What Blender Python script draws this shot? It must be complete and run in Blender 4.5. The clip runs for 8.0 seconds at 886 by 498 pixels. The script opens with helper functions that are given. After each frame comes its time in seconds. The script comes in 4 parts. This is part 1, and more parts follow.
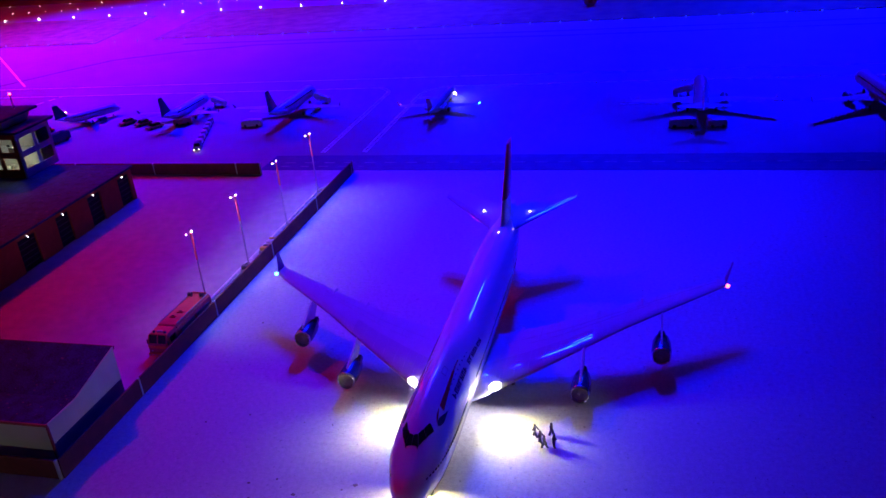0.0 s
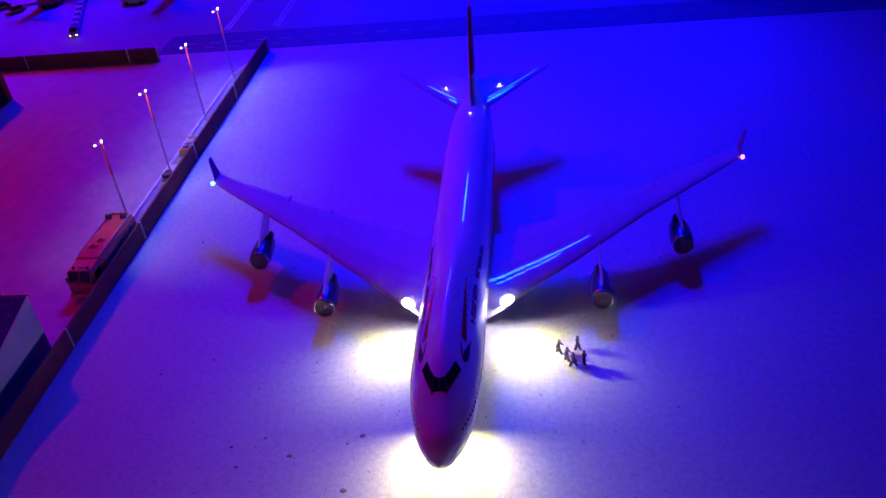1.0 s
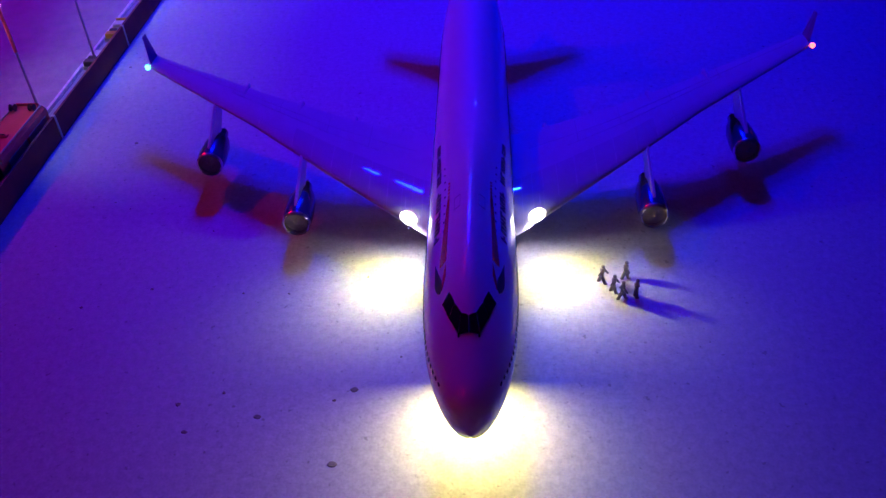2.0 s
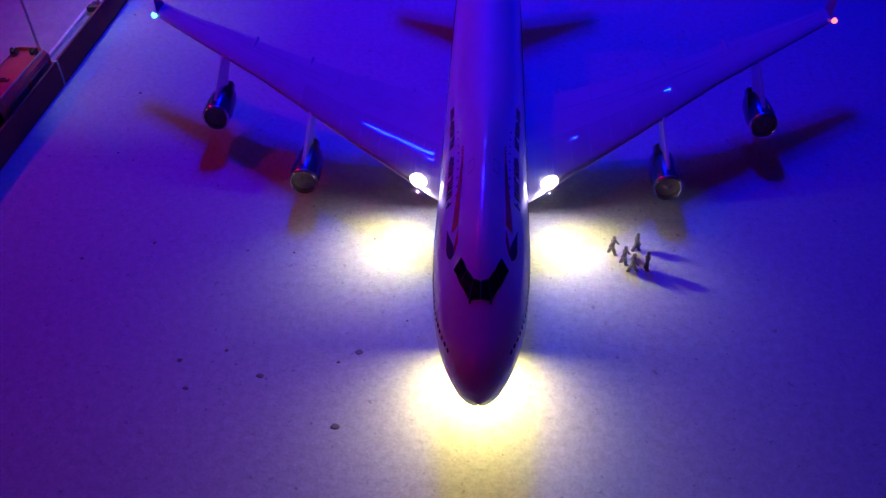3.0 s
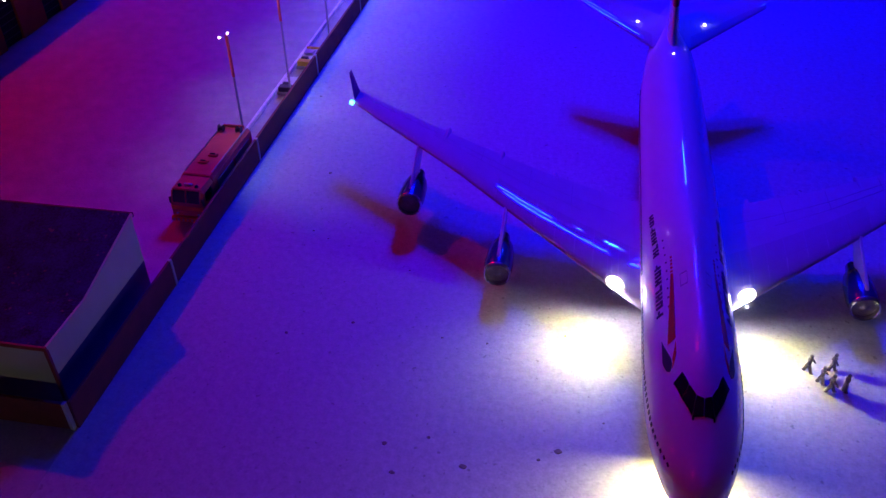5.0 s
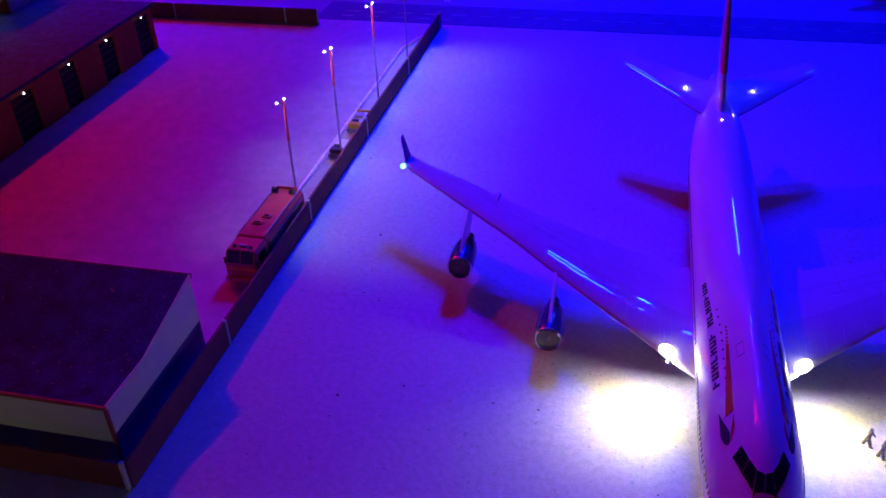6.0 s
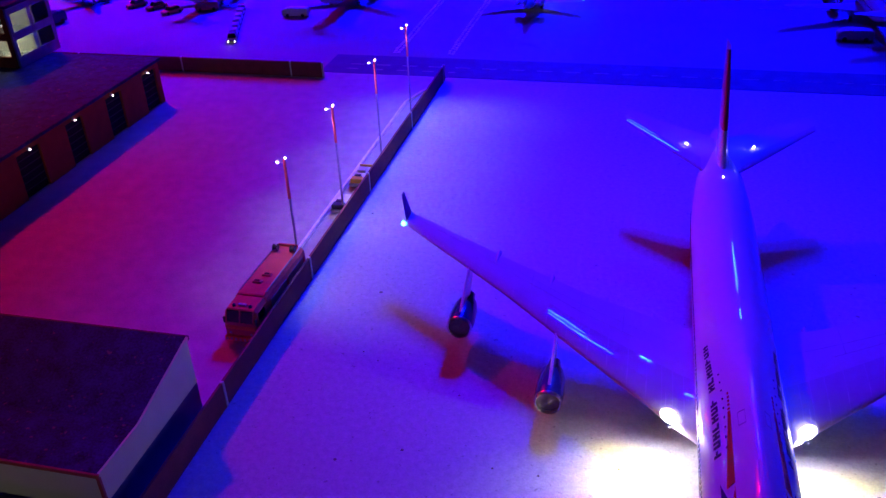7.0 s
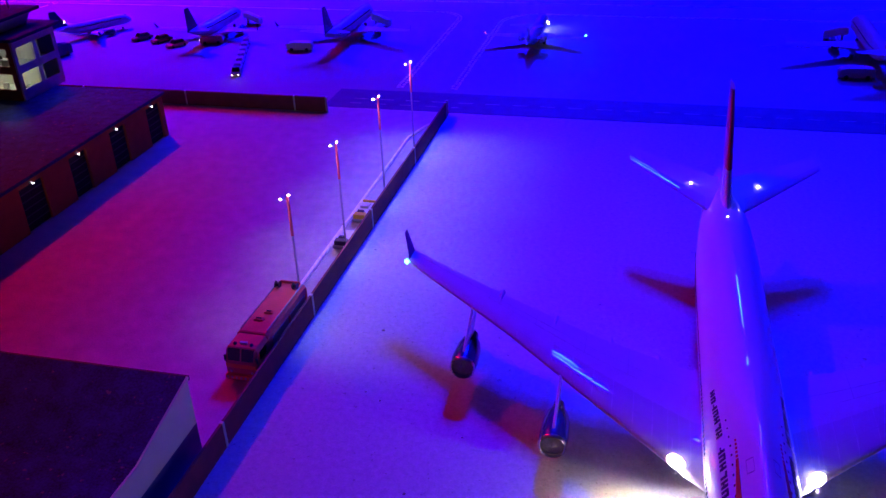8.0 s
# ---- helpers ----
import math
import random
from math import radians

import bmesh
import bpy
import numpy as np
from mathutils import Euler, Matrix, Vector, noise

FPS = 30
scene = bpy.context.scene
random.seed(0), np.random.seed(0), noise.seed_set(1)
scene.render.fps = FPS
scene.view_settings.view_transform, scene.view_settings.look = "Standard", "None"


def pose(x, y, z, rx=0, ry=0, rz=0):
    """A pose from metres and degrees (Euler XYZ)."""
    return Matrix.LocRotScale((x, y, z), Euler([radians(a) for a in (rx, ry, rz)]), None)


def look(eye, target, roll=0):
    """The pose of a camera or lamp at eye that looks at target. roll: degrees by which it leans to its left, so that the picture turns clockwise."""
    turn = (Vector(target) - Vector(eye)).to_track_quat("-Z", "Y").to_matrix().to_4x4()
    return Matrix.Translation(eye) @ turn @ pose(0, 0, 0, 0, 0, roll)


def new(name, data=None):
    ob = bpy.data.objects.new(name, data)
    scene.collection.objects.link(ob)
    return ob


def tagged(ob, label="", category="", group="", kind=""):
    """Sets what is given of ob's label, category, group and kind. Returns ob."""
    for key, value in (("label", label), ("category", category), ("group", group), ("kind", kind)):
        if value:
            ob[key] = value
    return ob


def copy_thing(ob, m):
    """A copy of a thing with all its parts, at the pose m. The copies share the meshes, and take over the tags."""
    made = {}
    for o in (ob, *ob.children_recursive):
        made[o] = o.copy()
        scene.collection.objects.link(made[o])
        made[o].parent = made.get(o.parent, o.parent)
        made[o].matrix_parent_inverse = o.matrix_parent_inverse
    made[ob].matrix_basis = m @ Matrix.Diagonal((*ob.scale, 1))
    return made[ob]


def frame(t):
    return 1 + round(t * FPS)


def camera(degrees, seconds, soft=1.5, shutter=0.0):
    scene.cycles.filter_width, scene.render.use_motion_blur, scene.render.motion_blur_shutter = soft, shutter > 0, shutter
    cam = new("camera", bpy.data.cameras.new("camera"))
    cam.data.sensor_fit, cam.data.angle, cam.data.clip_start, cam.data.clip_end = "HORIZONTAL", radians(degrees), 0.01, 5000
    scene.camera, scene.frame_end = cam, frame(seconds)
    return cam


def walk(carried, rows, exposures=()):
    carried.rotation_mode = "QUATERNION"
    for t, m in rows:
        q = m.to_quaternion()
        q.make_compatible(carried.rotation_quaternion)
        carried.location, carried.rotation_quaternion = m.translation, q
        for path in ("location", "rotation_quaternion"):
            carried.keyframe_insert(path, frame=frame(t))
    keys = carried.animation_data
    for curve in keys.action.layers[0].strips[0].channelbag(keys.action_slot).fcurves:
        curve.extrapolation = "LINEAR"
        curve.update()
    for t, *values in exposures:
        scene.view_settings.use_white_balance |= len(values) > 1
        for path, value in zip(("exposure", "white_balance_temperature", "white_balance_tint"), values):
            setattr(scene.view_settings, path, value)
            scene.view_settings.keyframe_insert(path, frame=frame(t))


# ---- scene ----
cam = camera(54.70, 8.0)
EXPOSURE = [(0, -0.12), (1, -0.15), (1.5, -0.28), (2, -0.65), (2.2, -0.76), (3.5, -0.86), (4.5, -0.76), (5.2, -0.4), (6, -0.08), (6.5, 0.04), (8, 0.05)]
PATH = [
    (0, (0.0494, 0.0585, 0.7178), (-0.4382, 1.7119, -0.0813), -5.72),
    (0.5, (-0.0235, 0.0607, 0.7229), (-0.4105, 1.6782, -0.1956), -6.58),
    (1, (-0.1186, 0.2265, 0.6743), (-0.3678, 1.7715, -0.4032), -7.09),
    (1.5, (-0.1952, 0.3556, 0.5885), (-0.3828, 1.8606, -0.5559), -5.81),
    (2, (-0.2115, 0.3901, 0.5238), (-0.3366, 1.8542, -0.6807), -3.86),
    (2.2, (-0.2152, 0.3910, 0.5112), (-0.3216, 1.8334, -0.7209), -2.85),
    (3.3, (-0.2417, 0.3997, 0.5234), (-0.3620, 1.8125, -0.7413), -0.79),
    (3.5, (-0.2614, 0.3987, 0.5336), (-0.4081, 1.8285, -0.7090), -0.92),
    (4, (-0.2930, 0.3955, 0.5398), (-0.5125, 1.8536, -0.6585), -1.38),
    (4.5, (-0.3122, 0.3922, 0.5469), (-0.5835, 1.8633, -0.6245), -1.60),
    (4.7, (-0.3196, 0.3896, 0.5499), (-0.5990, 1.8617, -0.6184), -1.43),
    (5.8, (-0.3422, 0.3843, 0.5670), (-0.7149, 1.9120, -0.4993), -2.09),
    (6, (-0.3441, 0.3840, 0.5685), (-0.7303, 1.9180, -0.4839), -2.26),
    (6.5, (-0.3450, 0.3902, 0.5769), (-0.7549, 1.9415, -0.4406), -2.62),
    (7, (-0.3368, 0.4002, 0.5825), (-0.7511, 1.9778, -0.3919), -2.65),
    (7.5, (-0.3359, 0.4088, 0.5858), (-0.7436, 2.0091, -0.3537), -2.27),
    (8, (-0.3424, 0.4093, 0.5889), (-0.7630, 2.0190, -0.3288), -2.24),
]
walk(cam, [(t, look(eye, target, roll)) for t, eye, target, roll in PATH], EXPOSURE)
# ---- world, sun-less hall, lights ----
world = bpy.data.worlds.new("hall_dark")
scene.world = world
world.use_nodes = True
world.node_tree.nodes["Background"].inputs[0].default_value = (0.01, 0.006, 0.03, 1)
world.node_tree.nodes["Background"].inputs[1].default_value = 0.2


BLUE, CYAN, RED, WARM = (0.0006, 0.0008, 1.0), (0.0002, 0.0015, 1.0), (1.0, 0.001, 0.08), (1.0, 0.89, 0.30)
ICE = (0.003, 0.025, 1.0)


def lamp(name, kind, m, watts, colour, size=0.1, size_y=None, cone=None, blend=0.5, spread=180):
    d = bpy.data.lights.new(name, kind)
    d.energy, d.color = watts, colour
    if kind == "AREA":
        d.size = size
        d.spread = radians(spread)
        d.shape = "DISK"
        if size_y:
            d.shape, d.size_y = "RECTANGLE", size_y
    else:
        d.shadow_soft_size = size
    if kind == "SPOT":
        d.spot_size, d.spot_blend = radians(cone), blend
    ob = new(name, d)
    ob.matrix_world = m
    return ob


# unseen light bars under the hall ceiling, some of them added as fill: (place, aim, watts, colour, length, width,
# spread, turn about the aim)
BLUE_BARS = [
    ((-2.90, 6.20, 2.40), (-2.90, 4.00, 0.0), 115.0, BLUE, 0.50, 0.10, 43, 0),
    ((-1.20, 6.20, 2.40), (-1.20, 4.00, 0.0), 101.0, BLUE, 0.50, 0.10, 43, 0),
    ((0.60, 6.20, 2.40), (0.60, 4.00, 0.0), 74.0, BLUE, 0.50, 0.10, 43, 0),
    # two added fills: yard and station roof, then the near ramp
    ((-0.60, 3.60, 2.20), (-1.55, 1.50, 0.0), 0.3, BLUE, 0.30, 0.08, 40, 0),
    ((-1.75, 4.40, 2.20), (-1.65, 2.55, 0.0), 9.5, BLUE, 0.40, 0.10, 30, 0),
]
RED_BARS = [
    ((-3.20, 3.80, 2.20), (-3.20, 3.60, 0.0), 54.0, RED, 0.30, 0.08, 112, 0),
    ((-2.80, 3.30, 2.70), (-1.18, 1.38, 0.0), 1.52, RED, 0.30, 0.08, 32, 0),
    ((-3.00, 3.40, 2.10), (-0.50, 1.20, 0.0), 0.105, RED, 0.80, 0.40, 24, 0),
    ((-4.50, 1.20, 0.80), (-0.25, 1.25, 0.12), 0.12, RED, 0.30, 0.08, 13, 0),
    ((-3.20, 3.98, 2.20), (0.20, 2.45, 0.0), 0.15, RED, 0.30, 0.08, 40, 0),
    ((-3.20, 4.14, 2.20), (-1.40, 2.60, 0.0), 1.12, RED, 0.30, 0.08, 34, 0),
    ((-1.30, -0.20, 2.00), (-0.28, 0.86, 0.05), 0.030, RED, 0.30, 0.06, 16, 90),
]
FRONT_FILL_BARS = [
    ((0.40, -0.20, 2.00), (-0.25, 0.95, 0.0), 0.07, (0.03, 0.012, 1.0), 0.30, 0.03, 46, 90),
    # added fill that brightens the hangar front, no such lamp is known
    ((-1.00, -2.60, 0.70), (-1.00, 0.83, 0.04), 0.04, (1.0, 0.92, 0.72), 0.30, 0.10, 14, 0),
]
BARS = BLUE_BARS + RED_BARS + FRONT_FILL_BARS
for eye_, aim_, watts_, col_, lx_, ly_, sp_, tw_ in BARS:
    lamp("bar_lamp", "AREA", look(eye_, aim_, tw_), watts_, col_, lx_, ly_, spread=sp_)
# blue spotlights: two rows of three throw the jumbo's shadow forward, two narrow ones are added only to streak its
# crown: (place, aim, watts, colour, radius, cone)
SPOTS = [((x, 3.45 + u, 2.20 - u), (x * 0.29 - 0.13, 1.66, 0.0), 164.0, CYAN, 0.075, 35) for x in (-0.54, -0.42, -0.30) for u in (-0.12, 0.12)] + [
    # added streak lamps, standing in for glints of the other blue lamps
    ((0.41, 5.05, 2.42), (-0.20, 1.12, 0.1), 130.0, ICE, 0.16, 15),
    ((0.02, 4.05, 2.34), (-0.24, 0.98, 0.12), 80.0, ICE, 0.07, 3),
]
for eye_, aim_, watts_, col_, r_, cone_ in SPOTS:
    lamp("stage_spot", "SPOT", look(eye_, aim_), watts_, col_, r_, cone=cone_, blend=1.0)

# ---- materials ----


def mat(name, base, rough=0.6, metal=0.0, vary=0.12, scale=60.0, fine=900.0, bump=0.0, coat=0.0, emit=None, power=0.0, coat_ior=1.5, coat_rough=0.015, spots=0.0, spot_colour=(0.05, 0.04, 0.035), bump_scale=None, spec=0.5):
    """A procedural surface: two scales of tone, fine relief, optional speckle."""
    m = bpy.data.materials.new(name)
    m.use_nodes = True
    nt = m.node_tree
    n, l = nt.nodes, nt.links
    b = n["Principled BSDF"]
    b.inputs["Roughness"].default_value = rough
    b.inputs["Metallic"].default_value = metal
    b.inputs["Coat Weight"].default_value = coat
    b.inputs["Coat Roughness"].default_value = coat_rough
    b.inputs["Coat IOR"].default_value = coat_ior
    b.inputs["Specular IOR Level"].default_value = spec
    co = n.new("ShaderNodeTexCoord")
    big, small = n.new("ShaderNodeTexNoise"), n.new("ShaderNodeTexNoise")
    for t, s in ((big, scale), (small, fine)):
        t.inputs["Scale"].default_value = s
        t.inputs["Detail"].default_value = 4
        l.new(co.outputs["Object"], t.inputs["Vector"])
    mix = n.new("ShaderNodeMix")
    mix.data_type = "RGBA"
    mix.inputs["A"].default_value = (*[c * (1 - vary) for c in base], 1)
    mix.inputs["B"].default_value = (*[min(1, c * (1 + vary)) for c in base], 1)
    add = n.new("ShaderNodeMath")
    add.operation = "MULTIPLY_ADD"
    add.inputs[1].default_value = 0.5
    l.new(small.outputs["Fac"], add.inputs[0])
    half = n.new("ShaderNodeMath")
    half.operation = "MULTIPLY"
    half.inputs[1].default_value = 0.5
    l.new(big.outputs["Fac"], half.inputs[0])
    l.new(half.outputs[0], add.inputs[2])
    ramp = n.new("ShaderNodeMapRange")
    ramp.inputs["From Min"].default_value = 0.35
    ramp.inputs["From Max"].default_value = 0.65
    l.new(add.outputs[0], ramp.inputs["Value"])
    l.new(ramp.outputs["Result"], mix.inputs["Factor"])
    colour = mix.outputs["Result"]
    if spots:
        vo = n.new("ShaderNodeTexNoise")
        vo.inputs["Scale"].default_value = fine * 0.35
        vo.inputs["Detail"].default_value = 2
        l.new(co.outputs["Object"], vo.inputs["Vector"])
        cut = n.new("ShaderNodeMapRange")
        cut.inputs["From Min"].default_value = 0.66
        cut.inputs["From Max"].default_value = 0.74
        cut.inputs["To Max"].default_value = spots
        l.new(vo.outputs["Fac"], cut.inputs["Value"])
        m2 = n.new("ShaderNodeMix")
        m2.data_type = "RGBA"
        l.new(cut.outputs["Result"], m2.inputs["Factor"])
        l.new(colour, m2.inputs["A"])
        m2.inputs["B"].default_value = (*spot_colour, 1)
        colour = m2.outputs["Result"]
    l.new(colour, b.inputs["Base Color"])
    if bump:
        bt = small
        if bump_scale:
            bt = n.new("ShaderNodeTexNoise")
            bt.inputs["Scale"].default_value = bump_scale
            bt.inputs["Detail"].default_value = 5
            l.new(co.outputs["Object"], bt.inputs["Vector"])
        bu = n.new("ShaderNodeBump")
        bu.inputs["Strength"].default_value = bump
        bu.inputs["Distance"].default_value = 0.0006
        l.new(bt.outputs["Fac"], bu.inputs["Height"])
        l.new(bu.outputs["Normal"], b.inputs["Normal"])
    if emit:
        b.inputs["Emission Color"].default_value = (*emit, 1)
        b.inputs["Emission Strength"].default_value = power
    return m


APRON = mat("painted_apron", (0.50, 0.50, 0.49), 0.60, vary=0.165, scale=150, fine=420, bump=0.35, bump_scale=300, spots=0.40, spec=0.3)
RAMP = mat("smooth_ramp", (0.20, 0.20, 0.198), 0.6, vary=0.12, scale=6, fine=260, bump=0.2, bump_scale=200, spots=0.06)
YARD = mat("yard_concrete", (0.42, 0.41, 0.40), 0.6, vary=0.17, scale=40, fine=500, bump=0.7, bump_scale=380, spots=0.15)
ROAD = mat("road_asphalt", (0.06, 0.07, 0.16), 0.75, vary=0.2, scale=30, fine=900, bump=0.3)
SEAM = mat("dark_seam_paint", (0.10, 0.10, 0.10), 0.7, vary=0.4, scale=20)
GRASS = mat("flock_grass", (0.16, 0.32, 0.035), 0.95, vary=0.45, scale=14, fine=500, bump=0.9)
LINE = mat("line_paint", (0.85, 0.85, 0.84), 0.6, vary=0.25, scale=90, fine=700)
FADED = mat("faded_line_paint", (0.28, 0.28, 0.28), 0.7, vary=0.3, scale=90, fine=700)
PANEL = mat("fence_panel_brown", (0.16, 0.028, 0.032), 0.7, vary=0.25, scale=60, fine=900, bump=0.25)
POSTW = mat("post_light_grey", (0.55, 0.55, 0.53), 0.5)
BRICK = mat("fire_station_stucco", (0.42, 0.10, 0.03), 0.8, vary=0.18, scale=50, fine=1200, bump=0.4)
ROOF = mat("roof_felt", (0.018, 0.018, 0.115), 0.85, vary=0.8, scale=60, fine=420, bump=0.9, spots=0.5, spot_colour=(0.30, 0.12, 0.16))
DOOR = mat("dark_door", (0.014, 0.012, 0.012), 0.8, vary=0.3)
PLASTER = mat("hangar_white", (0.62, 0.62, 0.56), 0.6, vary=0.07, scale=30, fine=600)
NAVYWALL = mat("hangar_navy", (0.04, 0.05, 0.24), 0.5, vary=0.15)
TOWERW = mat("tower_wall_blue_grey", (0.55, 0.50, 0.62), 0.6, vary=0.15)
FASCIA = mat("fascia_red", (0.32, 0.06, 0.06), 0.5)
WHITE = mat("aircraft_white", (0.86, 0.86, 0.86), 0.5, vary=0.02, scale=25, fine=300, coat=1.0, coat_ior=2.0, spec=0.15)
WLET = mat("winglet_violet", (0.20, 0.05, 0.24), 0.4, vary=0.1)
WINGP = mat("aircraft_wing_grey", (0.50, 0.48, 0.52), 0.6, vary=0.05, scale=40, fine=500, spec=0.15)
SLATP = mat("slat_gloss_grey", (0.76, 0.73, 0.78), 0.5, vary=0.05, scale=40, fine=500, coat=1.0, coat_ior=4.6, coat_rough=0.02, spec=0.15)
TAILP = mat("tailplane_grey", (0.52, 0.52, 0.54), 0.6, vary=0.05, scale=40, fine=500, spec=0.15)
RAMPW = mat("ramp_wing_grey", (0.5, 0.5, 0.52), 0.5, vary=0.06, scale=60)
NAVY = mat("aircraft_navy", (0.015, 0.025, 0.12), 0.2, vary=0.05, coat=0.5)
FINR = mat("fin_red", (0.78, 0.09, 0.12), 0.3, vary=0.1, scale=120, coat=0.4)
TANV = mat("truck_tan", (0.72, 0.48, 0.42), 0.45, vary=0.1)
REDP = mat("aircraft_red", (0.55, 0.025, 0.03), 0.25, vary=0.05, coat=0.5)
PALE = mat("livery_pale", (0.55, 0.58, 0.66), 0.3, coat=0.4)
SILVER = mat("bare_metal", (0.75, 0.74, 0.72), 0.22, metal=1.0, vary=0.05)
FAN = mat("engine_fan", (0.26, 0.20, 0.19), 0.6, vary=0.25, scale=120)
GLASSB = mat("black_window", (0.012, 0.012, 0.016), 0.12, vary=0.05)
LETTER = mat("lettering_dark", (0.02, 0.025, 0.06), 0.4)
RUBBER = mat("rubber", (0.02, 0.02, 0.02), 0.8)
STEEL = mat("galvanised_steel", (0.42, 0.43, 0.45), 0.4, metal=0.7, vary=0.15)
POLER = mat("pole_red_glow", (0.75, 0.10, 0.13), 0.4, vary=0.1)
TRUCKR = mat("fire_engine_red", (0.62, 0.10, 0.11), 0.35, vary=0.12, coat=0.3)
TRIMY = mat("reflective_orange", (0.85, 0.34, 0.06), 0.4)
DARK = mat("dark_plastic", (0.05, 0.05, 0.06), 0.5, vary=0.2)
GREYP = mat("grey_plastic", (0.36, 0.36, 0.38), 0.45, vary=0.1)
YELLOW = mat("yellow_plastic", (0.75, 0.52, 0.05), 0.45)
FIGURE = mat("figure_paint", (0.20, 0.19, 0.20), 0.6, vary=0.35, scale=120, fine=900)
FIGDARK = mat("figure_paint_dark", (0.12, 0.10, 0.09), 0.6, vary=0.35, scale=120, fine=900)
STAIN = mat("dark_stain", (0.19, 0.16, 0.13), 0.7, vary=0.3, scale=300, fine=1500)
INTERIOR = mat("interior_cream", (0.75, 0.72, 0.62), 0.7)
HALL = mat("hall_paint", (0.32, 0.32, 0.33), 0.9, vary=0.1, scale=2, fine=40)
BOARD = mat("board_edge", (0.18, 0.13, 0.09), 0.7, vary=0.2)
LEDW = mat("led_white", (0.8, 0.8, 0.8), 0.4, emit=(1.0, 0.93, 0.72), power=40)
LEDL = mat("landing_lens", (0.8, 0.8, 0.8), 0.4, emit=(1.0, 0.93, 0.66), power=13)
LEDP = mat("led_post", (0.8, 0.8, 0.8), 0.4, emit=(1.0, 0.90, 0.80), power=90)
LEDS = mat("led_small", (0.8, 0.8, 0.8), 0.4, emit=(1.0, 0.88, 0.80), power=12)
LEDG = mat("led_green", (0.2, 0.8, 0.5), 0.4, emit=(0.10, 1.0, 0.75), power=8)
LEDR = mat("led_red", (0.8, 0.1, 0.1), 0.4, emit=(1.0, 0.10, 0.10), power=8)
LEDB = mat("led_blue", (0.2, 0.3, 0.8), 0.4, emit=(0.15, 0.3, 1.0), power=0.5)
GLASS = bpy.data.materials.new("clear_glass")
GLASS.use_nodes = True
GLASS.node_tree.nodes["Principled BSDF"].inputs["Transmission Weight"].default_value = 1.0
GLASS.node_tree.nodes["Principled BSDF"].inputs["Roughness"].default_value = 0.02
GLASS.node_tree.nodes["Principled BSDF"].inputs["IOR"].default_value = 1.1

# ---- mesh helpers ----


def thing(name, m, label, category, group="", kind=""):
    e = new(name)
    e.matrix_basis = m
    e.empty_display_size = 0.01
    return tagged(e, label, category, group, kind)


def part(name, bm, material, parent=None, label="", smooth=False):
    me = bpy.data.meshes.new(name)
    bmesh.ops.recalc_face_normals(bm, faces=bm.faces)
    if smooth:
        for f in bm.faces:
            f.smooth = True
    bm.to_mesh(me)
    bm.free()
    me.materials.append(material)
    if smooth:
        me.set_sharp_from_angle(angle=radians(40))
    ob = new(name, me)
    if parent:
        ob.parent = parent
    if label:
        ob["label"] = label
    return ob


def twin(ob, m):
    """A second part on the same mesh, at another place under the same parent."""
    o = ob.copy()
    scene.collection.objects.link(o)
    o.matrix_basis = m
    return o


def box(bm, x0, x1, y0, y1, z0, z1, bevel=0.0):
    r = bmesh.ops.create_cube(bm, size=1.0)
    vs = r["verts"]
    for v in vs:
        v.co = Vector(((x0 + x1) / 2 + v.co.x * (x1 - x0), (y0 + y1) / 2 + v.co.y * (y1 - y0), (z0 + z1) / 2 + v.co.z * (z1 - z0)))
    if bevel:
        bmesh.ops.bevel(bm, geom=list({e for v in vs for e in v.link_edges}), offset=bevel, segments=2, affect="EDGES", profile=0.5)
    return bm


def mesh_box(*a, **k):
    return box(bmesh.new(), *a, **k)


def rings(bm, loops, closed=True, cap=True):
    """Skin a row of rings of equal length."""
    rows = [[bm.verts.new(p) for p in r] for r in loops]
    for a, b in zip(rows, rows[1:]):
        k = len(a)
        for i in range(k if closed else k - 1):
            bm.faces.new((a[i], a[(i + 1) % k], b[(i + 1) % k], b[i]))
    if cap and closed:
        bm.faces.new(rows[0])
        bm.faces.new(rows[-1])
    return bm


def tube(bm, p0, p1, r0, r1=None, seg=10):
    p0, p1 = Vector(p0), Vector(p1)
    r1 = r0 if r1 is None else r1
    q = (p1 - p0).to_track_quat("Z", "Y")
    ring = [q @ Vector((math.cos(a), math.sin(a), 0)) for a in [2 * math.pi * i / seg for i in range(seg)]]
    return rings(bm, [[p0 + v * r0 for v in ring], [p1 + v * r1 for v in ring]])


def turned(bm, profile, origin=(0, 0, 0), axis="y", seg=20, cap=True):
    """A body of revolution from (along, radius) pairs."""
    o = Vector(origin)
    loops = []
    for a, r in profile:
        ring = []
        for i in range(seg):
            c, s = math.cos(2 * math.pi * i / seg) * r, math.sin(2 * math.pi * i / seg) * r
            ring.append(o + (Vector((c, a, s)) if axis == "y" else Vector((c, s, a)) if axis == "z" else Vector((a, c, s))))
        loops.append(ring)
    return rings(bm, loops, cap=cap)


def prism(bm, outline, z0, z1):
    """An upright prism over a flat outline of (x, y)."""
    return rings(bm, [[(x, y, z0) for x, y in outline], [(x, y, z1) for x, y in outline]])


def ball(bm, c, r, seg=10):
    bmesh.ops.create_uvsphere(bm, u_segments=seg, v_segments=max(6, seg // 2 + 1), radius=r, matrix=Matrix.Translation(c))
    return bm


